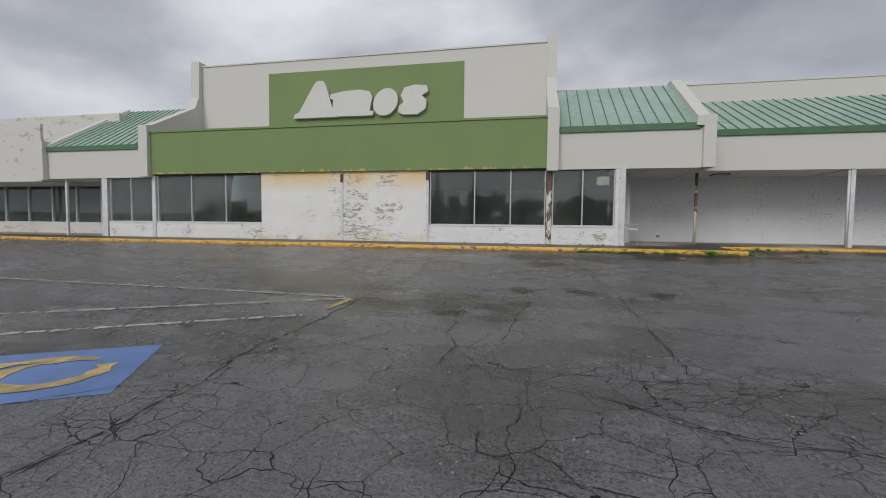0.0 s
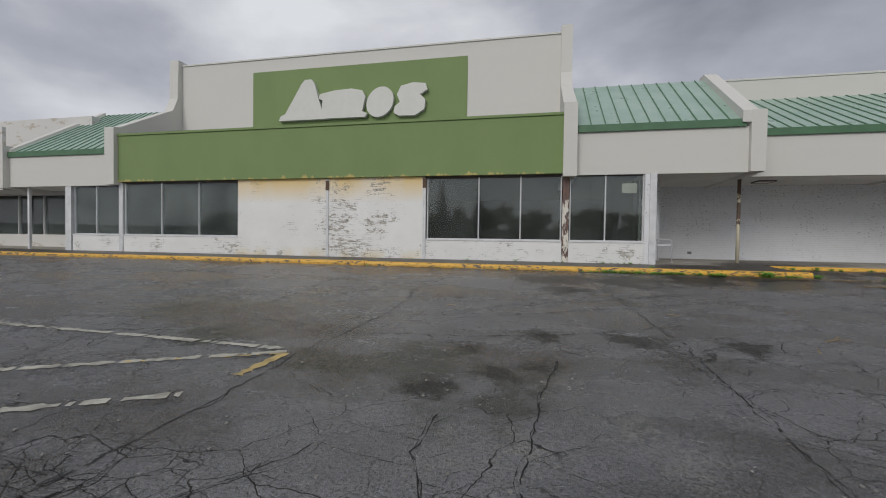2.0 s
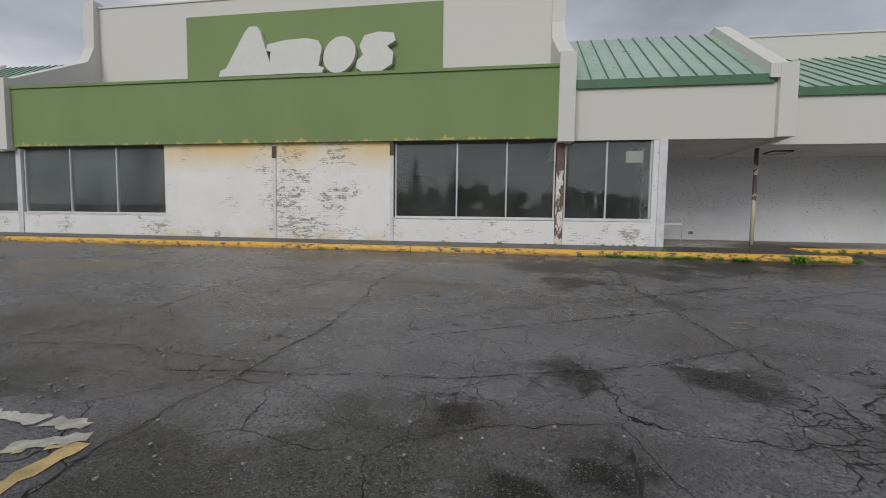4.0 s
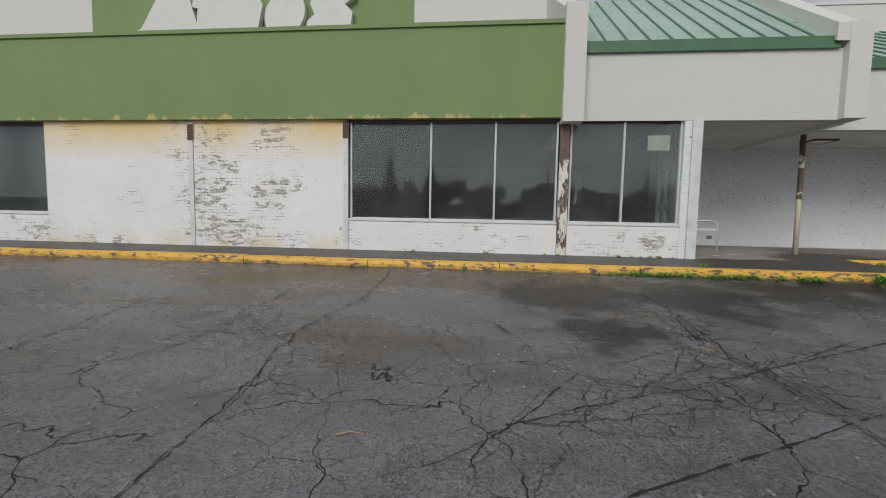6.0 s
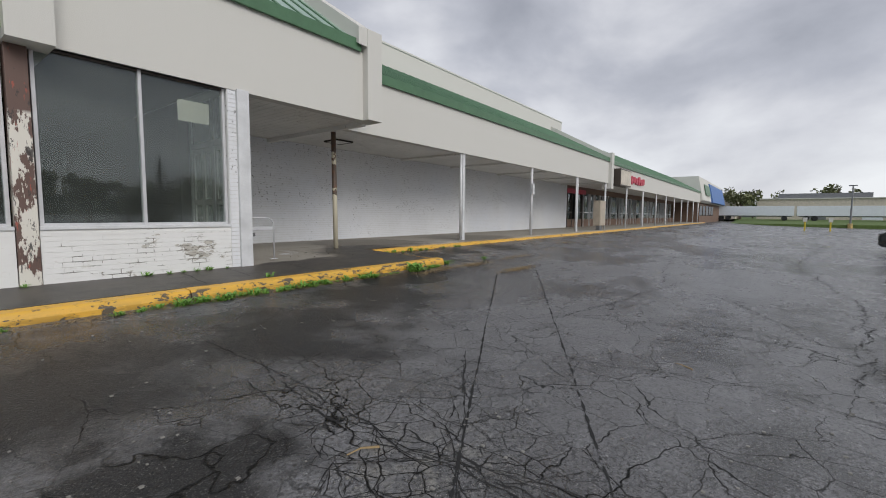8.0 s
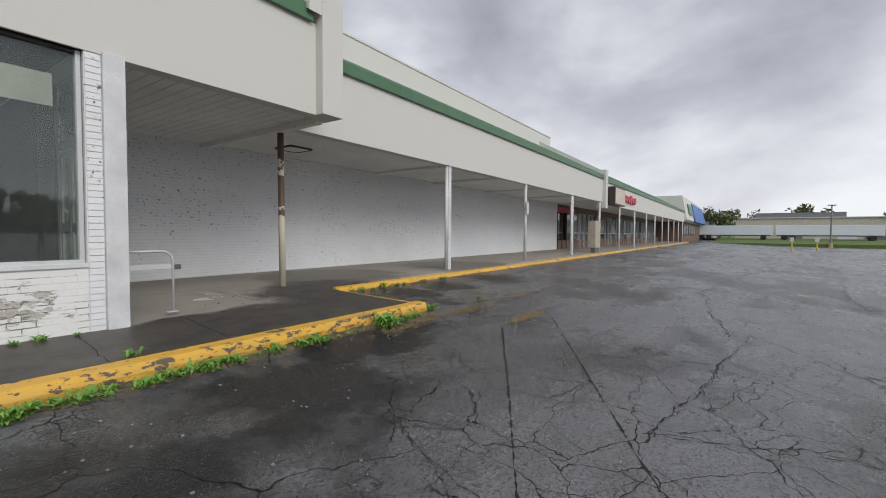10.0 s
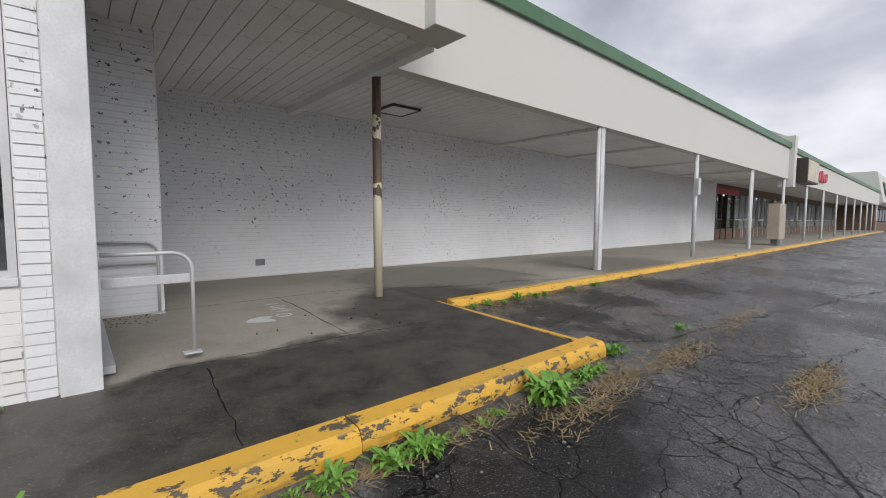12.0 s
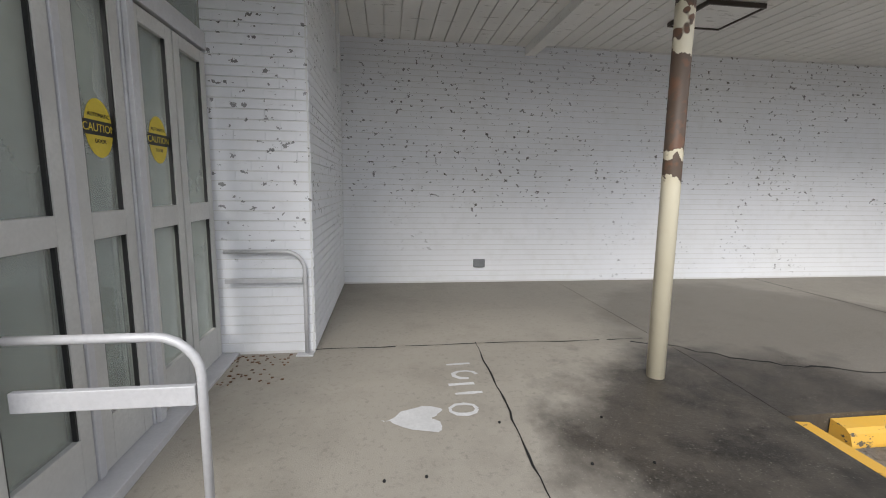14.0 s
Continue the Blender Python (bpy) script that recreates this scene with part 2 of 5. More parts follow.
def make_front_brick():
    """White paint with yellow stains that run down from the eaves, and bare patches along the courses."""
    p = Paint("stained_white_brick", (0.80, 0.80, 0.785), 0.55)
    p.blend(p.noise(0.8, 5, 0.6, lo=0.35, hi=0.75), (0.71, 0.705, 0.68), 0.7)
    panel = p.math("MULTIPLY", p.axis("X", -13.2 * K, -13.0 * K), p.axis("X", -4.5 * K, -4.8 * K))
    top = p.math("MULTIPLY", p.math("MULTIPLY", p.axis("Z", 3.0 * K, 4.0 * K), panel), p.noise(0.45, 4, 0.5, (1, 1, 0.4), 0.18, 0.5, shift=1))
    p.blend(top, (0.74, 0.50, 0.11), 0.85)
    low = p.math("MULTIPLY", p.math("MULTIPLY", p.axis("Z", 1.25 * K, 0.85 * K), panel), p.noise(1.2, 4, lo=0.4, hi=0.6))
    p.blend(low, (0.66, 0.52, 0.22), 0.5)
    # courses that show through the paint
    sep = p.n.new("ShaderNodeSeparateXYZ")
    p.link(p.pos, sep.inputs[0])
    flat = p.n.new("ShaderNodeCombineXYZ")
    p.link(p.math("ADD", sep.outputs["X"], 12.98 * K), flat.inputs[0])
    p.link(p.math("SUBTRACT", sep.outputs["Z"], 0.80 * K), flat.inputs[1])
    brick = p.n.new("ShaderNodeTexBrick")
    for key, v in (("Scale", 1.0), ("Mortar Size", 0.006), ("Mortar Smooth", 0.3), ("Brick Width", 0.222 * K), ("Row Height", 0.0735 * K), ("Color1", (0, 0, 0, 1)), ("Color2", (1, 1, 1, 1)), ("Mortar", (0.5, 0.5, 0.5, 1))):
        brick.inputs[key].default_value = v
    p.link(flat.outputs[0], brick.inputs["Vector"])
    band = p.math("MULTIPLY", p.axis("X", -9.7 * K, -8.8 * K), p.axis("X", -5.0 * K, -7.6 * K))
    foot = p.math("MULTIPLY", p.axis("Z", 2.1 * K, 1.1 * K), 0.50)
    spread = p.noise(1.3, 5, 0.65, (0.8, 1, 1), 0.3, 0.7, shift=15)
    field = p.math("ADD", spread, p.math("MULTIPLY", p.math("MAXIMUM", band, foot), 0.45))
    gone = p.math("MULTIPLY", p.step(field, 0.93, 0.99), p.step(p.math("ADD", p.math("MULTIPLY", brick.outputs["Color"], 0.16), p.noise(5, 5, 0.7, (0.8, 0.8, 2.2), 0.3, 0.7, shift=8)), 0.63, 0.68))
    lines = p.math("MULTIPLY", p.math("MULTIPLY", brick.outputs["Fac"], p.step(field, 0.68, 0.86)), p.noise(6, 4, 0.6, (0.5, 0.5, 1.5), 0.49, 0.58, shift=4))
    p.blend(p.noise(6, 5, 0.7, (0.6, 0.6, 1.6), 0.62, 0.7, shift=21), (0.60, 0.58, 0.53), 0.5)
    p.blend(gone, (0.40, 0.37, 0.31), 0.75)
    p.blend(p.math("MULTIPLY", gone, p.noise(16, 4, 0.7, (0.6, 0.6, 2.4), 0.52, 0.58, shift=2)), (0.13, 0.115, 0.09), 0.85)
    p.blend(lines, (0.15, 0.135, 0.11), 0.85)
    p.bump(p.step(p.math("MAXIMUM", gone, lines), 0, 1, 1, 0), 0.004, 0.7)
    p.bump(p.noise(45, 4, lo=0.2, hi=0.8), 0.002, 0.5)
    return p.done()


def make_green():
    p = Paint("green_stucco", (0.195, 0.275, 0.105), 0.75)
    p.blend(p.noise(0.6, 5, 0.6, (1, 1, 0.5), 0.35, 0.7), (0.17, 0.245, 0.096), 0.8)
    edge = p.math("ADD", p.axis("Z", 4.28 * K, 4.02 * K), p.noise(1.9, 3, 0.6, (2.4, 1, 0.05), 0.40, 0.72))
    p.blend(p.step(edge, 1.25, 1.5), (0.60, 0.46, 0.16), 0.75)
    p.blend(p.noise(5, 5, 0.6, (3, 1, 0.3), 0.62, 0.8), (0.23, 0.28, 0.15), 0.3)
    p.bump(p.noise(70, 3, lo=0.2, hi=0.8), 0.002, 0.5)
    return p.done()


def make_stucco():
    p = Paint("white_stucco", (0.62, 0.61, 0.57), 0.8)
    p.blend(p.noise(0.5, 5, 0.6, (1, 1, 0.6), 0.35, 0.7), (0.62, 0.61, 0.57), 0.7)
    p.blend(p.noise(4, 5, 0.6, (3, 3, 0.3), 0.60, 0.85), (0.50, 0.49, 0.45), 0.12)
    p.bump(p.noise(80, 3, lo=0.2, hi=0.8), 0.002, 0.5)
    return p.done()


def make_peeling():
    p = Paint("peeling_white_paint", (0.62, 0.61, 0.585), 0.7)
    off = p.noise(1.6, 6, 0.7, (0.7, 1, 1.6), 0.57, 0.60, shift=6)
    p.blend(off, (0.42, 0.36, 0.27), 0.7)
    p.bump(p.step(off, 0, 1, 1, 0), 0.003, 0.5)
    return p.done()


def make_walk():
    p = Paint("pavement_concrete", (0.36, 0.333, 0.285), 0.7)
    p.blend(p.noise(0.5, 5, 0.6, lo=0.35, hi=0.7), (0.30, 0.275, 0.232), 0.8)
    sep = p.n.new("ShaderNodeSeparateXYZ")
    p.link(p.pos, sep.inputs[0])
    edge = p.math("ADD", sep.outputs["Y"], p.math("MULTIPLY", p.noise(1.6, 5, 0.6, lo=0.3, hi=0.7), 0.30))
    wet = p.math("MULTIPLY", p.step(edge, 18.98 * K + 0.15, 18.80 * K + 0.15), p.noise(2.2, 5, 0.6, lo=-0.1, hi=0.35))
    wet = p.math("MAXIMUM", wet, p.near(7.3, 19.25, 1.15, 1.7, 0.5, 2.5))
    damp = p.math("MAXIMUM", p.near(8.9, 21.3, 1.6, 2.1, 0.5, 1.2), p.near(14.0, 20.6, 1.6, 2.6, 0.8, 0.9))
    # the same darker tone also rises towards the back wall
    damp = p.math("MAXIMUM", damp, p.step(edge, 21.4 * K, 22.6 * K, 0.0, 0.45))
    p.blend(damp, (0.15, 0.135, 0.115), 0.75)
    p.blend(wet, (0.050, 0.042, 0.034), 0.95)
    p.blend(p.math("MULTIPLY", p.noise(3.0, 5, 0.7, lo=0.45, hi=0.62, shift=5), wet), (0.018, 0.016, 0.014), 0.85)
    p.blend(p.noise(30, 3, 0.7, lo=0.55, hi=0.75), (0.12, 0.105, 0.088), 0.4)
    p.blend(p.noise(1.7, 6, 0.7, lo=0.50, hi=0.66, shift=9), (0.135, 0.115, 0.092), 0.22)
    p.blend(p.noise(90, 2, lo=0.64, hi=0.72), (0.40, 0.37, 0.33), 0.4)
    p.rough(wet, 0.65, 0.46)
    p.bump(p.noise(140, 3, lo=0.2, hi=0.8), 0.002, 0.5)
    return p.done()


def make_kerb():
    p = Paint("yellow_kerb_paint", (0.76, 0.425, 0.055), 0.5)
    p.blend(p.noise(2.5, 5, 0.6, lo=0.4, hi=0.7), (0.62, 0.38, 0.075), 0.7)
    chip = p.math("MAXIMUM", p.noise(15, 5, 0.7, (0.6, 0.9, 1.2), 0.615, 0.63, shift=2), p.noise(5, 5, 0.75, (0.7, 0.9, 1.2), 0.61, 0.625, shift=6))
    edge = p.math("MULTIPLY", p.axis("Z", 0.752 * K, 0.735 * K), p.noise(9, 5, 0.7, (0.5, 0.7, 1.0), 0.565, 0.585, shift=9))
    chip = p.math("MAXIMUM", chip, edge)
    p.blend(chip, (0.085, 0.078, 0.068), 0.95)
    side = p.math("MULTIPLY", p.axis("Z", 0.71 * K, 0.60 * K), p.noise(6, 5, 0.7, (0.6, 1, 1.5), 0.45, 0.52))
    p.blend(side, (0.10, 0.075, 0.035), 0.45)
    p.bump(p.step(chip, 0, 1, 1, 0), 0.004, 0.8)
    p.bump(p.noise(50, 4, lo=0.2, hi=0.8), 0.003, 0.5)
    return p.done()


def make_rust():
    p = Paint("rusted_post", (0.66, 0.61, 0.47), 0.55)
    p.blend(p.noise(3, 4, lo=0.4, hi=0.7), (0.58, 0.52, 0.38), 0.6)
    sep = p.n.new("ShaderNodeSeparateXYZ")
    p.link(p.pos, sep.inputs[0])
    height = p.math("ADD", sep.outputs["Z"], p.math("MULTIPLY", p.noise(11, 4, 0.6, lo=0.3, hi=0.7, shift=23), 0.10))

    def band(lo, hi):
        return p.math("MULTIPLY", p.step(height, lo * K, lo * K + 0.006), p.step(height, hi * K + 0.006, hi * K))

    kept = p.math("MAXIMUM", band(2.47, 2.53), p.math("MULTIPLY", band(3.16, 3.46), p.noise(6, 2, 0.5, lo=0.44, hi=0.46, shift=3)))
    zone = p.math("MULTIPLY", p.step(height, 2.33 * K, 2.335 * K), p.step(kept, 0, 1, 1, 0))
    p.blend(zone, (0.075, 0.045, 0.032), 0.95)
    p.blend(p.math("MULTIPLY", zone, p.noise(14, 4, lo=0.5, hi=0.6)), (0.17, 0.085, 0.05), 0.8)
    p.bump(p.step(zone, 0, 1, 1, 0), 0.003, 0.8)
    return p.done()


def make_flaking():
    p = Paint("flaking_column_paint", (0.70, 0.67, 0.60), 0.6)
    bare = p.math("MAXIMUM", p.noise(5, 5, 0.7, (1.6, 1, 0.45), 0.50, 0.52, shift=4), p.axis("Z", 3.05 * K, 3.1 * K))
    p.blend(bare, (0.10, 0.048, 0.036), 0.95)
    p.blend(p.noise(11, 4, 0.7, (1.5, 1, 0.5), 0.60, 0.63, shift=9), (0.045, 0.04, 0.038), 0.9)
    p.blend(p.noise(9, 4, 0.7, (2, 1, 0.4), 0.63, 0.66, shift=13), (0.40, 0.09, 0.06), 0.8)
    p.bump(p.step(bare, 0, 1, 1, 0), 0.003, 0.8)
    return p.done()


def make_soffit():
    p = Paint("soffit_paint", (0.80, 0.79, 0.76), 0.7)
    p.blend(p.noise(0.8, 5, lo=0.4, hi=0.7), (0.66, 0.65, 0.62), 0.7)
    p.blend(p.noise(9, 5, 0.7, (0.4, 2.0, 1), 0.60, 0.66), (0.25, 0.23, 0.20), 0.5)
    p.bump(p.noise(60, 3, lo=0.2, hi=0.8), 0.001, 0.4)
    return p.done()


def make_roof():
    # green paled and greyed: part of the sky's sheen is in the colour
    p = Paint("green_metal_roof", (0.26, 0.38, 0.31), 0.42)
    p.blend(p.noise(0.7, 5, 0.6, lo=0.35, hi=0.7), (0.37, 0.48, 0.42), 0.8)
    p.rough(p.noise(2, 4, lo=0.3, hi=0.7), 0.25, 0.45)
    p.b.inputs["Specular IOR Level"].default_value = 0.8
    return p.done()


def make_glass(name, tint, dirt_and_sheen, film_colour=(0.42, 0.45, 0.42)):
    """Old plate glass: clear through, mirror-like by Fresnel, with a film of grime that also paints in reflected
    brightness.
    """
    m = bpy.data.materials.new(name)
    m.use_nodes = True
    n, l = m.node_tree.nodes, m.node_tree.links
    n.remove(n["Principled BSDF"])
    clear_part = n.new("ShaderNodeBsdfTransparent")
    clear_part.inputs["Color"].default_value = (*tint, 1)
    mirror = n.new("ShaderNodeBsdfGlossy")
    mirror.inputs["Color"].default_value = (0.95, 0.98, 1.0, 1)
    mirror.inputs["Roughness"].default_value = 0.012
    fres = n.new("ShaderNodeFresnel")
    fres.inputs["IOR"].default_value = 1.62
    pane = n.new("ShaderNodeMixShader")
    l.new(fres.outputs[0], pane.inputs[0])
    l.new(clear_part.outputs[0], pane.inputs[1])
    l.new(mirror.outputs[0], pane.inputs[2])
    film = n.new("ShaderNodeBsdfDiffuse")
    film.inputs["Color"].default_value = (*film_colour, 1)
    pos = n.new("ShaderNodeNewGeometry").outputs["Position"]
    t = n.new("ShaderNodeTexNoise")
    t.inputs["Scale"].default_value, t.inputs["Detail"].default_value = 0.8, 6
    l.new(pos, t.inputs["Vector"])
    r = n.new("ShaderNodeMapRange")
    r.inputs["From Min"].default_value, r.inputs["From Max"].default_value = 0.35, 0.75
    r.inputs["To Min"].default_value, r.inputs["To Max"].default_value = dirt_and_sheen * 0.3, dirt_and_sheen
    l.new(t.outputs["Fac"], r.inputs["Value"])
    mix = n.new("ShaderNodeMixShader")
    l.new(r.outputs[0], mix.inputs[0])
    l.new(pane.outputs[0], mix.inputs[1])
    l.new(film.outputs[0], mix.inputs[2])
    l.new(mix.outputs[0], n["Material Output"].inputs["Surface"])
    return m


ASPHALT, BACK, BACK_JOINT, FRONT = make_asphalt(), make_brick_paint("painted_brick", 0.21), make_brick_paint("painted_joint", 0.26, True), make_front_brick()
GREEN, STUCCO, PEEL, WALK, KERB, RUST, SOFFIT, ROOF = make_green(), make_stucco(), make_peeling(), make_walk(), make_kerb(), make_rust(), make_soffit(), make_roof()
# the doors' strong pale film paints the bright wall's reflection over light grime
GLASS, DOORGLASS = make_glass("shop_glass", (0.80, 0.85, 0.83), 0.095), make_glass("door_glass", (0.84, 0.88, 0.86), 0.62, (0.54, 0.56, 0.51))
TRIM = plain("green_trim", (0.085, 0.19, 0.10), 0.45)
ALU = plain("dull_aluminium", (0.62, 0.62, 0.635), 0.45, 0.15, 0.2)
DOORALU = plain("weathered_door_frame", (0.60, 0.595, 0.57), 0.5, 0.05, 0.2)
WHITE = plain("white_post_paint", (0.72, 0.73, 0.74), 0.5)
# near-black surfaces stand in for the lack of light indoors
DARK = plain("unlit_room_floor", (0.022, 0.021, 0.019), 0.85, scale=0.8)
INNER = plain("unlit_room_shell", (0.022, 0.021, 0.019), 0.85, scale=0.8)
BLACK = plain("black_rubber", (0.02, 0.02, 0.02), 0.5)
LETTER = plain("off_white_sign", (0.64, 0.64, 0.60), 0.6, var=0.06)
LINE = plain("worn_line_paint", (0.60, 0.575, 0.49), 0.55, var=0.6, scale=6.0)
YLINE = plain("worn_yellow_line", (0.68, 0.50, 0.20), 0.55, var=0.6, scale=6.0)
BLUE = plain("faded_blue_paint", (0.10, 0.22, 0.52), 0.35, var=0.35, scale=2.5)
YELLOW = plain("yellow_sticker", (0.75, 0.58, 0.05), 0.45)
SPRAY = plain("white_spray_paint", (0.66, 0.66, 0.66), 0.7)
BEIGE = plain("beige_paint", (0.52, 0.45, 0.36), 0.55)
BROWN = plain("brown_brick", (0.20, 0.13, 0.095), 0.8, scale=5.0)
BROWNFRAME = plain("dark_bronze_frame", (0.07, 0.055, 0.045), 0.45, 0.3)
RED = plain("red_sign", (0.55, 0.05, 0.09), 0.5)
AWNING = plain("blue_awning", (0.10, 0.21, 0.50), 0.6)
GREY = plain("grey_metal", (0.24, 0.25, 0.26), 0.5, 0.4)
CARPAINT = plain("dark_green_grey_car_paint", (0.016, 0.022, 0.022), 0.22, 0.2, coat=1.0, depth=0.0)
CARGLASS = plain("tinted_car_glass", (0.02, 0.024, 0.024), 0.05, depth=0.0)
CHROME = plain("bright_wheel_metal", (0.55, 0.55, 0.56), 0.25, 0.9)
BARK = plain("bark", (0.10, 0.075, 0.055), 0.9)
# leaf colour lightened to hold distance haze and offset backlight
LEAF = plain("tree_leaves", (0.24, 0.26, 0.13), 0.7, var=0.5)
NEEDLE = plain("conifer_needles", (0.030, 0.050, 0.025), 0.8, var=0.5)
WEED = plain("weed_leaves", (0.19, 0.40, 0.06), 0.5, var=0.4, scale=14)
STRAW = plain("dry_grass", (0.37, 0.27, 0.14), 0.9, var=0.4)
GRASS = plain("lawn", (0.13, 0.20, 0.05), 0.9, var=0.4)
FARWALL = plain("far_pale_wall", (0.68, 0.62, 0.53), 0.85)
FARWHITE = plain("far_white_trailer", (0.76, 0.80, 0.86), 0.6, var=0.08)
HILL = plain("wooded_hill", (0.045, 0.065, 0.045), 0.95, scale=0.1)
FLAKING = make_flaking()
CRACK = plain("crack_fill", (0.011, 0.011, 0.011), 0.75)


# ---- builders ----
def bx(bm, x0, y0, z0, x1, y1, z1, bevel=0.0):
    vs = [bm.verts.new((x, y, z)) for z in (z0, z1) for x, y in ((x0, y0), (x1, y0), (x1, y1), (x0, y1))]
    fs = [bm.faces.new([vs[i] for i in q]) for q in ((3, 2, 1, 0), (4, 5, 6, 7), (0, 1, 5, 4), (1, 2, 6, 5), (2, 3, 7, 6), (3, 0, 4, 7))]
    if bevel:
        bmesh.ops.bevel(bm, geom=list({e for f in fs for e in f.edges}), offset=bevel, segments=2, affect="EDGES", profile=0.6)
    return bm


def prism(bm, points, lo, hi, along):
    """A flat outline pushed along an axis; points are in the other two axes."""
    def at(p, v):
        return {"x": (v, p[0], p[1]), "y": (p[0], v, p[1]), "z": (p[0], p[1], v)}[along]
    a, b = [bm.verts.new(at(p, lo)) for p in points], [bm.verts.new(at(p, hi)) for p in points]
    bm.faces.new(a[::-1])
    bm.faces.new(b)
    for i in range(len(points)):
        j = (i + 1) % len(points)
        bm.faces.new((a[i], a[j], b[j], b[i]))
    return bm


def tube(bm, path, r0, r1=None, sides=10):
    """A round bar along a path of points."""
    r1, rings = r0 if r1 is None else r1, []
    pts = [Vector(p) for p in path]
    for i, p in enumerate(pts):
        d = (pts[min(i + 1, len(pts) - 1)] - pts[max(i - 1, 0)]).normalized()
        u = d.cross(Vector((0.31, 0.17, 0.93)) if abs(d.z) < 0.9 else Vector((1, 0.2, 0))).normalized()
        v, r = d.cross(u), r0 + (r1 - r0) * i / max(1, len(pts) - 1)
        rings.append([bm.verts.new(p + r * (math.cos(6.2832 * k / sides) * u + math.sin(6.2832 * k / sides) * v)) for k in range(sides)])
    for a, b in zip(rings, rings[1:]):
        for k in range(sides):
            bm.faces.new((a[k], a[(k + 1) % sides], b[(k + 1) % sides], b[k]))
    bm.faces.new(rings[0][::-1])
    bm.faces.new(rings[-1])
    return bm


def B():
    return bmesh.new()


def link_mesh(name, bm, material, origin, smooth=False):
    bmesh.ops.recalc_face_normals(bm, faces=bm.faces)
    bm.transform(Matrix.Translation(-Vector(origin)) @ Matrix.Scale(K, 4))
    me = bpy.data.meshes.new(name)
    bm.to_mesh(me)
    bm.free()
    me.materials.append(material)
    if smooth:
        me.shade_smooth()
    return new(name, me)


def base(ob):
    p = Vector((0, 0, 0))
    while ob:
        p, ob = p + ob.location, ob.parent
    return p


def part(name, bm, material, parent, label="", smooth=False):
    ob = link_mesh(name, bm, material, base(parent), smooth)
    ob.parent = parent
    return tagged(ob, label)


def solid(name, bm, material, label, category, kind="structure", group="", smooth=False):
    return tagged(link_mesh(name, bm, material, (0, 0, 0), smooth), label, category, group, kind)


def thing(name, x, y, z, label, category, group="", kind=""):
    ob = new(name)
    ob.location = (K * x, K * y, K * z)
    return tagged(ob, label, category, group, kind)


def ground_z(y):
    """The car park rises towards the kerb."""
    return float(np.interp(y, (-3, 0, 4, 7, 10, 13, 17.2, 19.4), (0.02, 0.04, 0.11, 0.155, 0.235, 0.37, 0.595, 0.71)))


# ---- ground ----
bm = B()
xs = [-1500, -300, -80, -40, -20, 0, 20, 40, 80, 130, 300, 1500]
ys = [-1500, -300, -80, -40, -20, -3, 0, 4, 7, 10, 13, 17.2, 19.4, 26, 60, 300, 1500]
gv = [[bm.verts.new((x, y, ground_z(y))) for x in xs] for y in ys]
for a, b in zip(gv, gv[1:]):
    for i in range(len(xs) - 1):
        bm.faces.new((a[i], a[i + 1], b[i + 1], b[i]))
solid("ground", bm, ASPHALT, "wet cracked dark asphalt car park with shallow puddles", "ground")

FLOOR0, FLOOR1 = 0.76, 0.88  # pavement height at the kerb and at the back wall
bm = B()
prism(bm, [(-60, 17.45), (7.35, 17.45), (7.35, 20.4), (7.35, 23.6), (-60, 23.6), (-60, 20.4)], 0.2, 0.3, "z")
for v in bm.verts:
    if v.co.z > 0.25:
        v.co.z = FLOOR0 + (FLOOR1 - FLOOR0) * min(1, (v.co.y - 17.4) / 3.0)
solid("pavement", bm, WALK, "damp stained concrete pavement along the shop front", "pavement")
bm = B()
prism(bm, [(7.356, 19.72), (80, 19.72), (80, 20.4), (80, 23.6), (7.356, 23.6), (7.356, 20.4)], 0.2, 0.3, "z")
for v in bm.verts:
    if v.co.z > 0.25:
        v.co.z = 0.852 if v.co.y < 20 else 0.88
solid("pavement_east", bm, WALK, "damp stained concrete pavement under the long canopy", "pavement")


def kerb(x0, y0, x1, y1, n, rise0=0.0, rise1=0.0, front=0.04):
    """A row of worn kerb stones, one thing a stone."""
    for i in range(n):
        a, b = i / n, (i + 1) / n
        xa, ya, xb, yb = x0 + (x1 - x0) * a, y0 + (y1 - y0) * a, x0 + (x1 - x0) * b, y0 + (y1 - y0) * b
        along_x = abs(xb - xa) > abs(yb - ya)
        g = 0.006
        k = B()
        s = [(front, 0.2), (front, 0.66), (front + 0.02, 0.72), (front + 0.05, 0.745), (0.26, 0.757), (0.26, 0.2)]
        if along_x:
            prism(k, [(ya + u, w) for u, w in s], min(xa, xb) + g, max(xa, xb) - g, "x")
        else:
            prism(k, [(xa - u, w) for u, w in s], min(ya, yb) + g, max(ya, yb) - g, "y")
        jig = random.Random(i * 7 + int(x0 * 3))
        dz, dy = jig.uniform(-0.012, 0.008), jig.uniform(-0.012, 0.012)
        for v in k.verts:
            if v.co.z > 0.3:
                v.co.z += dz + rise0 + (rise1 - rise0) * min(1.0, max(0.0, (v.co.y - 17.46) / 2.26))
            v.co.y += dy
        solid("kerb", k, KERB, "yellow painted concrete kerb with chipped flaking paint", "kerb", group="yellow kerbs")


kerb(-60, 17.2, 7.65, 17.2, 24)
kerb(7.65, 17.46, 7.65, 19.72, 1, 0.0, 0.06, 0.10)
kerb(7.65, 19.46, 80, 19.46, 26, 0.06, 0.06, 0.12)

# ---- front wall with its openings ----
WIN0, WIN1, YF = 1.60, 3.97, 18.8


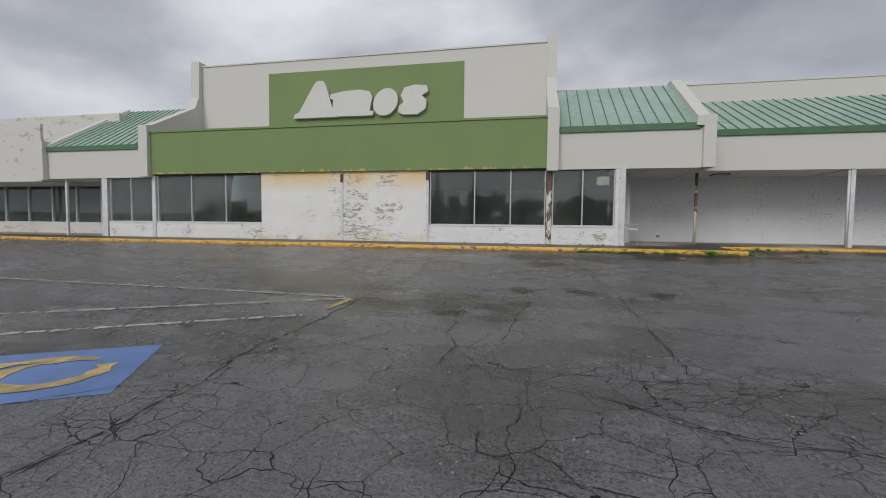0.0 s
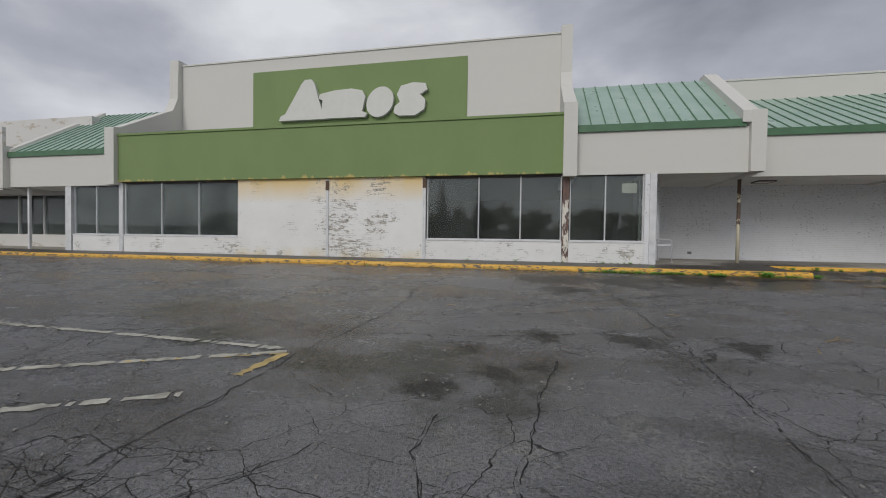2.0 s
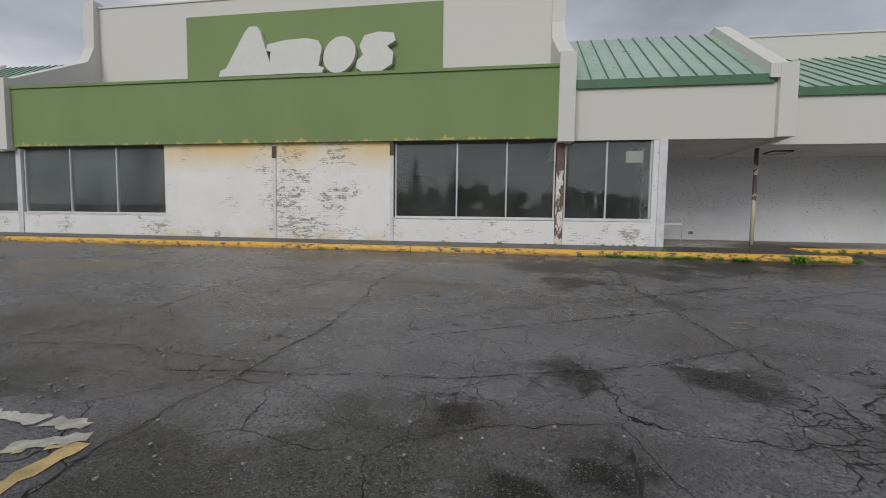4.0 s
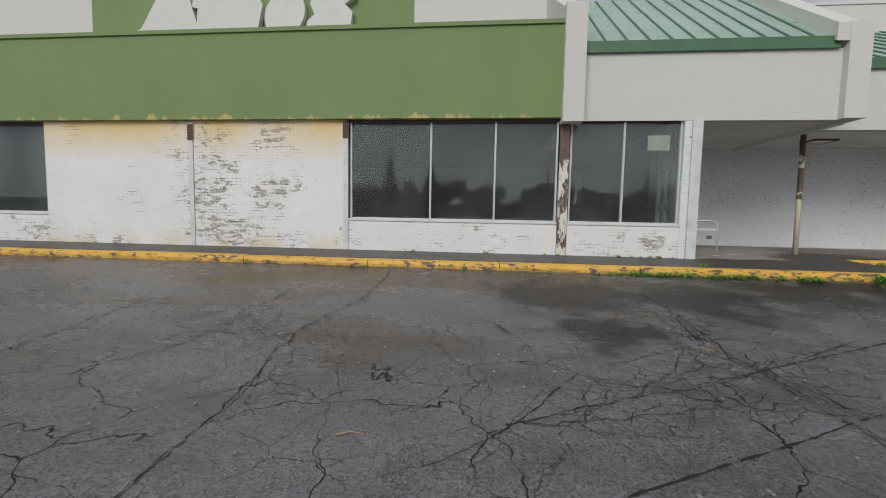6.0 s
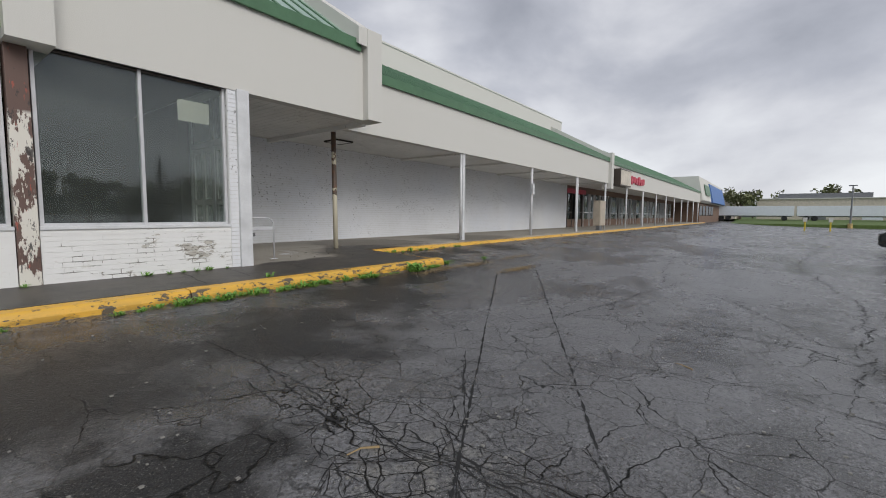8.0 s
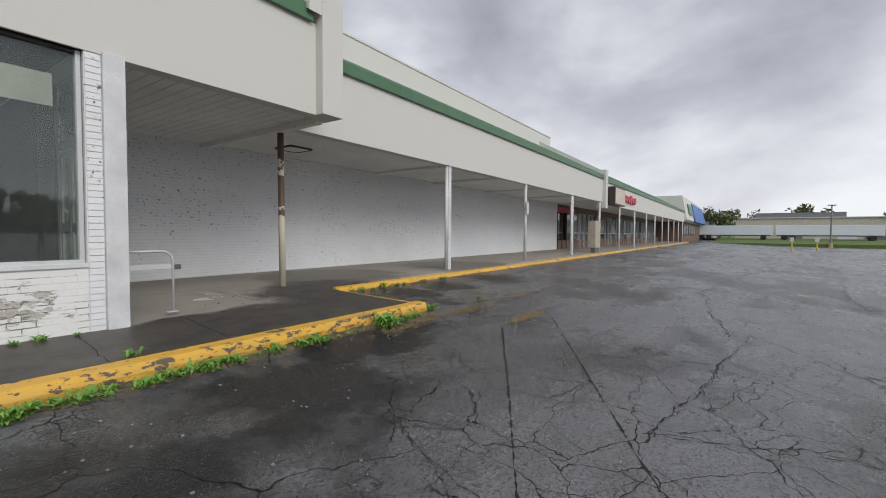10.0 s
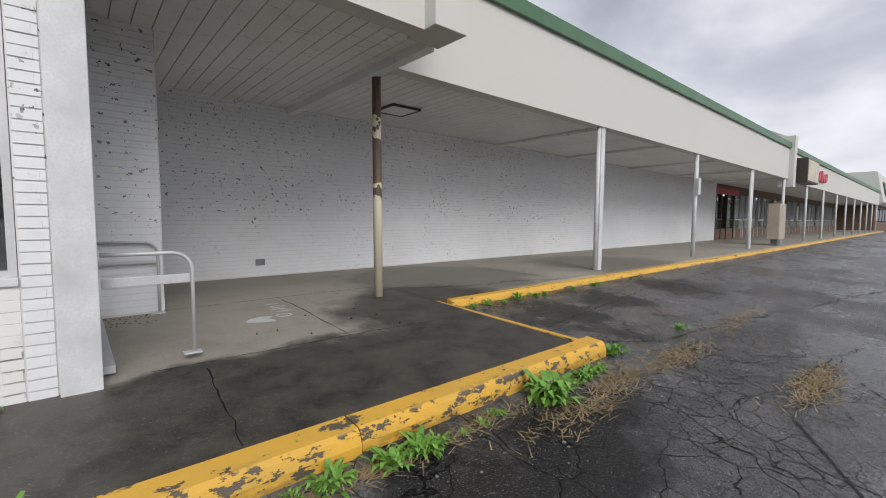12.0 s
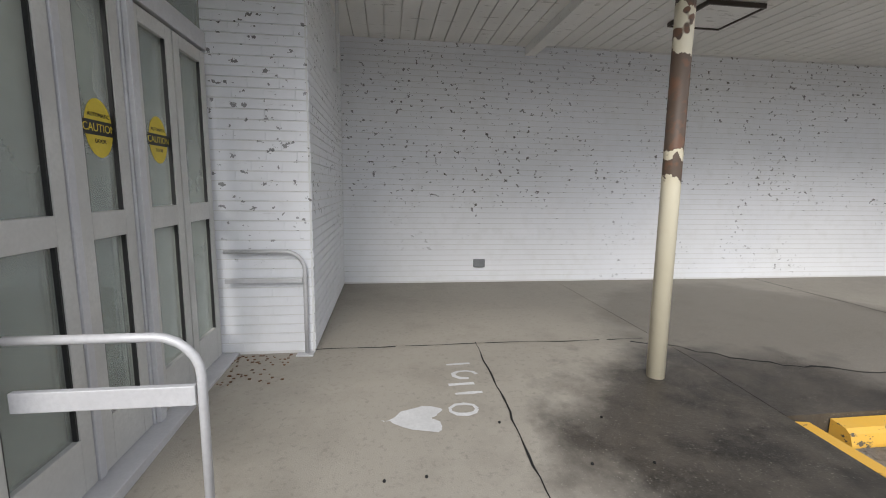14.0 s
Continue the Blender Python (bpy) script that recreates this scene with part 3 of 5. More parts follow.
def bricks(name, x0, x1, z0, z1, y, material, parent_wall, normal="y", limit=0, proud=0.007, side=0.0003):
    """Painted bricks laid in stretcher bond on a wall's face; joined, but for the first ones of each face."""
    course, length, gap = 0.0735, 0.222, 0.009
    verts, faces = [], []
    jig = random.Random(int(x0 * 11 + y * 5))
    made = 0
    shared = None
    for r in range(int(round((z1 - z0) / course))):
        z = z0 + r * course
        x = x0 - (length / 2 if r % 2 else 0)
        while x < x1 - 0.01:
            a, b = max(x, x0) + side, min(x + length, x1) - side
            x += length
            if b - a < 0.02:
                continue
            out = proud + jig.uniform(-0.18, 0.18) * proud
            c, d = z + gap / 2, min(z + course, z1) - gap / 2
            whole = abs(b - a - length + 2 * side) < 0.001
            if whole and made < limit and normal == "y":
                made += 1
                if shared is None:
                    k = B()
                    bx(k, 0, -proud, 0, length - 2 * side, 0, course - gap, 0.0008)
                    bmesh.ops.delete(k, geom=[f for f in k.faces if f.calc_center_median().y > -0.0005], context="FACES")
                    ob = link_mesh("brick", k, material, (0, 0, 0))
                    shared = ob.data
                else:
                    ob = new("brick", shared)
                ob.parent = parent_wall
                ob.location = (K * a, K * (y - (out - proud)), K * c)
                continue
            n = len(verts)
            for p, q in ((a, c), (b, c), (b, d), (a, d)):
                verts.append((p, y - out, q) if normal == "y" else (y + out, p, q))
            for p, q in ((a, c), (b, c), (b, d), (a, d)):
                verts.append((p, y + 0.004, q) if normal == "y" else (y - 0.004, p, q))
            faces += [(n, n + 1, n + 2, n + 3), (n + 1, n, n + 4, n + 5), (n + 2, n + 1, n + 5, n + 6), (n + 3, n + 2, n + 6, n + 7), (n, n + 3, n + 7, n + 4)]
    me = bpy.data.meshes.new(name)
    me.from_pydata([tuple(K * c for c in v) for v in verts], [], faces)
    me.materials.append(material)
    ob = new(name, me)
    ob.parent = parent_wall
    return tagged(ob, kind="stuff")


# brick panel between the shop windows and the low walls under them
bm = B()
bx(bm, -13.0, YF, 0.6, -4.62, YF + 0.3, 4.1)
wall_panel = solid("wall_front_panel", bm, FRONT, "white painted brick wall, peeling and stained yellow", "wall")
LOW = {}
for nm, a, b in (("wall_low_west", -22.1, -19.35), ("wall_low_middle", -19.1, -13.0), ("wall_low_east", -4.62, 0.56), ("wall_low_corner", 0.80, 3.34)):
    bm = B()
    bx(bm, a, YF, 0.6, b, YF + 0.25, WIN0 - 0.05)
    LOW[nm] = (solid(nm, bm, FRONT, "low white painted brick wall under the shop window, paint flaking", "wall"), a, b)
    bm = B()
    bx(bm, a, YF - 0.03, WIN0 - 0.05, b, YF + 0.27, WIN0, 0.006)
    solid("window_sill", bm, WHITE, "white painted window sill with flaking edge", "window sill", group="window sills")

# lintel and soffit over the windows
bm = B()
bx(bm, -22.1, YF + 0.02, WIN1, -13.0, YF + 0.3, 4.3)
bx(bm, -4.62, YF + 0.02, WIN1, 3.42, YF + 0.3, 4.3)
solid("wall_lintel", bm, BROWNFRAME, "dark steel lintel above the shop windows", "lintel")


def window(n, edges, label):
    w = thing("window_%d" % n, (edges[0] + edges[-1]) / 2, YF + 0.08, WIN0, label, "window", "shop windows", "structure")
    for a, b in zip(edges, edges[1:]):
        k = B()
        bx(k, a + 0.02, YF + 0.105, WIN0 + 0.02, b - 0.02, YF + 0.117, WIN1 - 0.02)
        part("pane", k, GLASS, w).visible_shadow = False
    for e in edges:
        k = B()
        bx(k, e - 0.022, YF + 0.06, WIN0, e + 0.022, YF + 0.17, WIN1, 0.004)
        part("mullion", k, ALU, w)
    for z in (WIN0 + 0.018, WIN1 - 0.018):
        for a, b in zip(edges, edges[1:]):
            k = B()
            bx(k, a + 0.022, YF + 0.07, z - 0.018, b - 0.022, YF + 0.16, z + 0.018)
            part("window_frame", k, ALU if z < 3 else BROWNFRAME, w)
    return w


window(1, (-22.05, -20.75, -19.4), "shop window of two dirty panes in aluminium frames")
window(2, (-19.05, -17.03, -15.04, -13.02), "shop window of three dirty panes in aluminium frames")
window(3, (-4.52, -2.51, -0.94, 0.52), "shop window of three grimy panes reflecting dark trees")
window(4, (0.84, 2.05, 3.31), "shop window of two panes beside the entrance")


def steel_post(x0, x1, y0, y1, z0, z1, material, label):
    k = B()
    bx(k, x0, y0, z0, x1, y1, z1, 0.008)
    return solid("column", k, material, label, "column", group="front columns")


steel_post(0.57, 0.79, YF - 0.03, YF + 0.2, 0.74, 3.97, FLAKING, "flaking steel column with rust and white paint")
steel_post(3.50, 3.72, YF - 0.06, YF + 0.16, 0.74, 4.0, WHITE, "white painted square steel corner column")
steel_post(-22.5, -22.15, YF - 0.05, YF + 0.3, 0.74, 4.0, WHITE, "white painted square column")
steel_post(-19.34, -19.12, YF - 0.03, YF + 0.2, 0.74, 3.97, WHITE, "white painted steel column between windows")
for x in (-8.76, -4.63):
    steel_post(x - 0.06, x + 0.06, YF - 0.035, YF + 0.02, 0.74, 3.98, WHITE, "narrow painted steel post against the brick")
bm = B()
bx(bm, 3.34, YF + 0.0, 0.6, 3.50, YF + 0.25, 4.0)
wall_jamb = solid("wall_corner_jamb", bm, BACK_JOINT, "narrow white brick jamb with lifting paint", "wall")

# ---- green fascia, upper wall and wings ----
bm = B()
bx(bm, -19.25, 18.65, 4.03, 0.55, 19.0, 6.12)
solid("fascia_green", bm, GREEN, "broad green stucco fascia with yellow rust drips at its edge", "fascia")
bm = B()
bx(bm, -19.25, 18.60, 6.12, 0.55, 19.05, 6.22, 0.01)
solid("fascia_coping", bm, GREEN, "green metal coping on the fascia", "coping")
bm = B()
prism(bm, [(19.0, 6.0), (22.3, 6.9), (22.3, 6.7), (19.0, 5.8)], -19.25, 0.55, "x")
solid("roof_ledge", bm, GREY, "grey sloping roof behind the green fascia", "roof")
bm = B()
bx(bm, -19.3, 22.3, 5.0, 0.6, 22.7, 10.70)
solid("wall_upper", bm, STUCCO, "tall off-white stucco sign wall", "wall")
bm = B()
bx(bm, -19.3, 22.25, 10.70, 0.6, 22.75, 10.78, 0.01)
solid("coping", bm, LETTER, "pale metal coping on the sign wall", "coping")
bm = B()
bx(bm, -14.85, 22.27, 6.6, -3.6, 22.3, 10.07)
solid("wall_sign_panel", bm, GREEN, "large green painted sign panel on the wall", "wall")
for x0, x1 in ((-19.78, -19.25), (0.55, 1.02)):
    bm = B()
    prism(bm, [(18.45, 3.9), (18.45, 6.5), (18.75, 6.55), (21.7, 8.2), (22.0, 8.9), (22.05, 10.97), (22.75, 10.97), (22.75, 3.9)], x0, x1, "x")
    solid("wing_wall", bm, STUCCO, "off-white stucco wing wall with sloping shoulder", "wall", group="wing walls")

# sign: four plain raised shapes
sign = thing("sign", -9.4, 22.25, 7.75, "four raised off-white shapes of a shop sign", "sign")


def raised(points, dy):
    k = B()
    prism(k, points, 22.27 - dy, 22.262, "y")
    bmesh.ops.translate(k, verts=k.verts, vec=(0.05, 0, -0.17))
    bmesh.ops.triangulate(k, faces=[f for f in k.faces if len(f.verts) > 4])
    part("sign_shape", k, LETTER, sign)


def oval(cx, cz, rx, rz, lean=0.0, n=22):
    return [(cx + rx * math.cos(6.2832 * i / n) + lean * rz * math.sin(6.2832 * i / n), cz + rz * math.sin(6.2832 * i / n)) for i in range(n)]


raised([(-13.25, 7.62), (-13.15, 7.86), (-12.9, 7.95), (-12.0, 9.4), (-11.8, 9.6), (-11.45, 9.6), (-11.3, 9.4), (-10.85, 7.95), (-10.6, 7.86), (-10.65, 7.62)], 0.220)
raised([(-10.95, 7.64), (-10.85, 8.55), (-11.05, 8.6), (-11.0, 8.85), (-10.2, 8.98), (-9.3, 9.02), (-8.75, 8.9), (-8.6, 8.6), (-8.75, 7.9), (-8.5, 7.8), (-8.6, 7.62)], 0.214)
raised(oval(-7.85, 8.3, 0.68, 0.72, 0.15), 0.208)
raised([(-7.15, 7.75), (-6.9, 7.6), (-6.1, 7.58), (-5.65, 7.85), (-5.6, 8.3), (-5.85, 8.55), (-5.5, 8.75), (-5.6, 9.05), (-6.2, 9.12), (-6.8, 9.0), (-7.0, 8.6), (-6.85, 8.25), (-7.1, 8.05)], 0.202)


# ---- metal roofs with standing seams ----
def metal_roof(name, x0, x1, y0, z0, y1, z1, top0=None, top1=None, pitch=0.45, label="green standing seam metal roof"):
    t0, t1 = x0 if top0 is None else top0, x1 if top1 is None else top1
    k = B()
    vs = [k.verts.new(c) for c in ((x0, y0, z0), (x1, y0, z0), (t1, y1, z1), (t0, y1, z1), (x0, y0, z0 - 0.1), (x1, y0, z0 - 0.1), (t1, y1, z1 - 0.1), (t0, y1, z1 - 0.1))]
    for q in ((0, 1, 2, 3), (7, 6, 5, 4), (0, 4, 5, 1), (1, 5, 6, 2), (2, 6, 7, 3), (3, 7, 4, 0)):
        k.faces.new([vs[i] for i in q])
    roof = solid(name, k, ROOF, label, "roof")
    n = int((x1 - x0) / pitch)
    for i in range(n + 1):
        f = i / n
        xa, xb = x0 + (x1 - x0) * f, t0 + (t1 - t0) * f
        k = B()
        tube(k, [(xa, y0, z0 + 0.015), (xb, y1, z1 + 0.015)], 0.026, sides=4)
        # dark trim green on the seams paints their shadow lines
        part("seam", k, TRIM, roof)
    k = B()
    bx(k, x0, y0 - 0.06, z0 - 0.24, x1, y0 + 0.0, z0 + 0.02, 0.01)
    solid("gutter", k, TRIM, "dark green metal eaves trim", "trim")
    return roof


metal_roof("roof_east", 1.02, 6.4, 18.76, 5.72, 22.3, 8.28)
metal_roof("roof_west", -26.0, -19.78, 18.70, 5.58, 22.3, 8.35, top0=-24.5)
metal_roof("roof_long", 6.93, 29.5, 19.94, 5.65, 24.2, 7.93)
metal_roof("roof_far", 29.9, 76.0, 19.94, 5.55, 24.2, 7.95)


bm = B()
bx(bm, 1.02, 18.78, 3.97, 6.5, 19.02, 5.5)
solid("fascia_east", bm, STUCCO, "off-white stucco canopy fascia", "fascia")
bm = B()
bx(bm, -26.0, 18.72, 3.88, -19.78, 19.0, 5.36)
solid("fascia_west", bm, STUCCO, "off-white stucco canopy fascia", "fascia")
bm = B()
bx(bm, 6.93, 19.96, 3.98, 29.5, 20.2, 5.43)
solid("fascia_long", bm, STUCCO, "long off-white stucco canopy fascia", "fascia")
bm = B()
bx(bm, 29.9, 19.96, 3.90, 76.0, 20.2, 5.33)
solid("fascia_far", bm, STUCCO, "far off-white canopy fascia", "fascia")
for x0, x1, z0, top in ((6.5, 6.95, 3.97, 6.0), (29.45, 29.95, 3.6, 6.0)):
    bm = B()
    f = 18.6 if x0 < 10 else 19.75
    bx(bm, x0, f, z0, x1, f + (0.5 if x0 < 10 else 0.6), top, 0.012)
    if x0 < 10:
        bx(bm, 6.78, 19.1, 4.05, x1 - 0.03, 20.2, 5.75)
    solid("canopy_pier", bm, STUCCO, "off-white stucco pier at the canopy's end", "pier", group="canopy piers")
bm = B()
prism(bm, [(18.62, 5.6), (18.62, 5.98), (22.3, 8.52), (22.8, 8.52), (22.8, 7.9), (22.3, 7.9)], 6.25, 6.72, "x")
solid("gable_band", bm, STUCCO, "white sloping gable edge of the canopy roof", "gable")
bm = B()
prism(bm, [(19.8, 5.5), (19.8, 5.85), (24.2, 8.25), (24.2, 7.8)], 29.5, 29.85, "x")
solid("gable_band", bm, STUCCO, "white sloping gable edge of the far roof", "gable")
bm = B()
vs = [bm.verts.new(c) for c in ((-26.25, 18.7, 5.4), (-25.85, 18.7, 5.4), (-24.4, 22.3, 8.1), (-24.75, 22.3, 8.1), (-26.25, 18.7, 5.72), (-25.85, 18.7, 5.72), (-24.4, 22.3, 8.5), (-24.75, 22.3, 8.5))]
for q in ((0, 1, 2, 3), (7, 6, 5, 4), (0, 4, 5, 1), (1, 5, 6, 2), (2, 6, 7, 3), (3, 7, 4, 0)):
    bm.faces.new([vs[i] for i in q])
solid("gable_band", bm, STUCCO, "white sloping gable edge of the canopy roof", "gable")
bm = B()
bx(bm, -26.5, 18.45, 3.8, -26.0, 19.4, 5.9, 0.01)
solid("canopy_pier", bm, STUCCO, "off-white stucco pier at the canopy's end", "pier", group="canopy piers")

# parapet wall above the long roof and the roof behind it
bm = B()
bx(bm, 1.1, 24.2, 5.0, 31.5, 24.6, 8.82)
solid("wall_parapet", bm, STUCCO, "long off-white parapet wall above the metal roof", "wall")
bm = B()
bx(bm, 1.1, 24.16, 8.82, 31.55, 24.64, 8.9, 0.01)
solid("coping", bm, LETTER, "pale metal coping on the parapet", "coping")
bm = B()
bx(bm, -60, 24.7, 5.9, 76, 48, 6.3)
solid("roof_flat", bm, GREY, "flat grey roof of the shop building", "roof")
bm = B()
bx(bm, -60, 21.2, 4.0, -24.0, 21.7, 8.0)
solid("wall_west", bm, PEEL, "old white wall with peeling brown patches", "wall")
bm = B()
bx(bm, -60, 18.9, 3.75, -26.4, 21.2, 4.6)
bx(bm, -60, 18.75, 3.75, -26.5, 18.9, 6.9)
solid("canopy_west", bm, PEEL, "peeling white canopy of the neighbouring shop", "canopy")

# ---- canopy soffits, of narrow boards ----
def soffit(name, x0, x1, y0, y1, z, board=0.19):
    k = B()
    x = x0
    while x < x1 - 0.01:
        b = min(x + board, x1)
        bx(k, x + 0.006, y0, z, b - 0.006, y1, z + 0.03)
        x += board
    bx(k, x0, y0, z + 0.03, x1, y1, z + 0.08)
    return tagged(solid(name, k, SOFFIT, "off-white boarded canopy ceiling with open joints", "ceiling"), kind="structure")


soffit("ceiling_entrance", 3.4, 6.79, 19.02, 23.6, 4.05)
soffit("ceiling_canopy", 6.80, 76.0, 20.2, 23.6, 4.08, 0.19)
soffit("ceiling_west", -26.4, -19.4, 19.0, 21.6, 3.95)
for x in (6.84, 12.75, 16.2, 20.6, 25.0, 29.6):
    k = B()
    bx(k, x - 0.07, 19.12 if x < 7 else 20.2, 3.94 if x < 7 else 4.0, x + 0.07, 23.4, 4.07, 0.006)
    solid("ceiling_beam", k, SOFFIT, "painted steel beam across the canopy ceiling", "beam", group="canopy beams")

# ---- back wall, entrance and brick return ----
YB = 23.38
bm = B()
bx(bm, 4.37, YB, 0.6, 30.9, YB + 0.3, 6.0)
wall_back = solid("wall_back", bm, BACK_JOINT, "long white painted brick wall, chipped and dirty at the joints", "wall")
bm = B()
bx(bm, 3.62, 20.95, 0.6, 4.37, 23.6, 4.3)
wall_return = solid("wall_return", bm, BACK_JOINT, "white painted brick return beside the entrance doors", "wall")

# rooms behind the glass, their gloom put into near-black surfaces
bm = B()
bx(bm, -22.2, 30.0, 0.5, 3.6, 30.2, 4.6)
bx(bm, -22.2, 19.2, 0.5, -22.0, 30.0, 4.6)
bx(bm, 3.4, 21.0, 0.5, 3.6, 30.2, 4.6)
solid("wall_inside", bm, INNER, "bare wall inside the empty shop, coloured near-black as unlit", "wall")
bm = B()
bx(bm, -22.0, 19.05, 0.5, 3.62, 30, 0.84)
solid("floor_inside", bm, DARK, "bare floor inside the empty shop, coloured near-black as unlit", "floor")
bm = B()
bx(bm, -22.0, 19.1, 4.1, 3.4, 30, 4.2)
solid("ceiling_inside", bm, INNER, "ceiling inside the empty shop, coloured near-black as unlit", "ceiling")


# ---- entrance doors, facing the canopy ----
def glazed_leaf(y0, y1, sticker, n):
    """A glazed aluminium door leaf in the plane x = 3.65."""
    d = thing("door_%d" % n, 3.65, (y0 + y1) / 2, 0.9, "weathered aluminium glass door, closed" + (", with a round yellow sticker" if sticker else ""), "door", "entrance doors", "structure")
    for a, b, c, e in ((y0, y0 + 0.075, 0.9, 3.1), (y1 - 0.075, y1, 0.9, 3.1), (y0 + 0.075, y1 - 0.075, 0.9, 1.14), (y0 + 0.075, y1 - 0.075, 1.95, 2.07), (y0 + 0.075, y1 - 0.075, 3.02, 3.1)):
        k = B()
        bx(k, 3.62, a, c, 3.68, b, e, 0.004)
        part("door_rail", k, DOORALU, d)
    for c, e in ((1.14, 1.95), (2.07, 3.02)):
        k = B()
        bx(k, 3.644, y0 + 0.075, c, 3.656, y1 - 0.075, e)
        part("pane", k, DOORGLASS, d).visible_shadow = False
        for s in (y0 + 0.075, y1 - 0.085):
            k = B()
            bx(k, 3.656, s, c, 3.674, s + 0.01, e)
            part("gasket", k, BLACK, d)
    if sticker:
        yc, zc = (y0 + y1) / 2 + 0.02, 2.44
        k = B()
        prism(k, [(yc + 0.095 * math.cos(0.2618 * i), zc + 0.13 * math.sin(0.2618 * i)) for i in range(24)], 3.657, 3.659, "x")
        st = part("sticker", k, YELLOW, d, "round yellow warning sticker")
        k = B()
        bx(k, 3.6592, yc - 0.105, zc - 0.032, 3.6602, yc + 0.105, zc + 0.032)
        part("sticker_band", k, BLACK, st, "black band")
        for word, dz, size, m in (("CAUTION", -0.016, 0.05, YELLOW), ("AUTOMATIC", 0.048, 0.026, BLACK), ("DOOR", -0.066, 0.026, BLACK)):
            cu = bpy.data.curves.new("lettering", "FONT")
            cu.body, cu.size, cu.align_x, cu.extrude = word, size * K, "CENTER", 0.0003
            cu.materials.append(m)
            o = new("lettering", cu)
            o.parent = st
            o.matrix_basis = pose(0, 0, 0, 90, 0, 90)
            o.location = Vector((3.661, yc, zc + dz)) * K - base(st)
    return d


leaves = ((18.98, 19.48, False), (19.53, 19.93, True), (20.02, 20.46, True), (20.47, 20.93, False))
for i, (a, b, s) in enumerate(leaves):
    glazed_leaf(a + 0.004, b - 0.004, s, i + 1)
door_frame = thing("door_frame", 3.65, 20.0, 0.9, "dull aluminium entrance frame with transom lights", "door frame", kind="structure")
for a, b, c, e in ((18.9, 18.975, 0.88, 4.05), (19.482, 19.528, 0.88, 3.12), (19.932, 20.018, 0.88, 3.12), (18.975, 20.95, 3.12, 3.24), (19.95, 20.01, 3.24, 4.05)):
    k = B()
    bx(k, 3.61, a, c, 3.688, b, e, 0.006)
    part("post" if e != 3.24 else "transom", k, ALU, door_frame)
k = B()
bx(k, 3.62, 18.98, 0.84, 3.80, 20.95, 0.898, 0.006)
part("threshold", k, ALU, door_frame)
for a, b in ((18.975, 19.95), (20.01, 20.95)):
    k = B()
    bx(k, 3.644, a, 3.24, 3.656, b, 4.05)
    part("pane", k, DOORGLASS, door_frame).visible_shadow = False
k = B()
bx(k, 3.689, 19.945, 0.9, 3.715, 20.005, 3.9, 0.005)
part("post_cover", k, ALU, door_frame, "dented hanging metal cover strip")


# ---- guard rails beside the doors ----
def guard_rail(y, label):
    r = thing("guard_rail", 4.3, y, 0.9, label, "rail", "guard rails")
    arc = [(4.18 + 0.14 * math.sin(a), y, 1.56 + 0.14 * math.cos(a)) for a in [radians(d) for d in range(0, 91, 15)]]
    k = B()
    tube(k, [(3.74, y, 1.70)] + arc + [(4.32, y, 0.9)], 0.016, sides=8)
    part("frame_bar", k, ALU, r, smooth=True)
    k = B()
    bx(k, 3.74, y - 0.012, 1.46, 4.30, y + 0.012, 1.53 if y < 20 else 1.495, 0.004)
    part("flat_bar", k, ALU, r)
    k = B()
    bx(k, 4.24, y - 0.04, 0.875, 4.37, y + 0.04, 0.89, 0.003)
    part("base_plate", k, ALU, r)
    return r


guard_rail(19.04, "bent aluminium guard rail bolted beside the entrance")
guard_rail(20.90, "bent aluminium guard rail against the brick return")


# ---- canopy posts ----
k = B()
tube(k, [(6.86, 20.28, 0.84), (6.90, 20.38, 4.0)], 0.062, sides=16)
solid("canopy_post", k, RUST, "cream painted round steel post, rusted bare at its top", "post", kind="thing", smooth=True)
for i, x in enumerate((12.38, 18.05, 23.9, 29.2, 34.5, 39.8, 45.2, 50.0, 55.0, 60.0, 65.0, 70.0, 75.0)):
    p = thing("canopy_post", x, 20.05, 0.86, "white painted steel canopy post" + (" with a small box on it" if i == 1 else ""), "post", "canopy posts")
    k = B()
    if i in (0, 2, 5, 7, 9):
        tube(k, [(x - 0.07, 20.05, 0.86), (x - 0.07, 20.05, 4.0)], 0.045, sides=10)
        part("pipe", k, WHITE, p, smooth=True)
        k = B()
        bx(k, x - 0.02, 20.0, 0.86, x + 0.13, 20.12, 4.0, 0.01)
        part("shaft", k, WHITE, p)
    else:
        tube(k, [(x, 20.05, 0.86), (x, 20.05, 4.0)], 0.062, sides=12)
        part("shaft", k, WHITE, p, smooth=True)
    if i == 1:
        k = B()
        bx(k, x - 0.09, 19.93, 2.76, x + 0.09, 20.0, 3.26, 0.01)
        part("switch_box", k, WHITE, p)


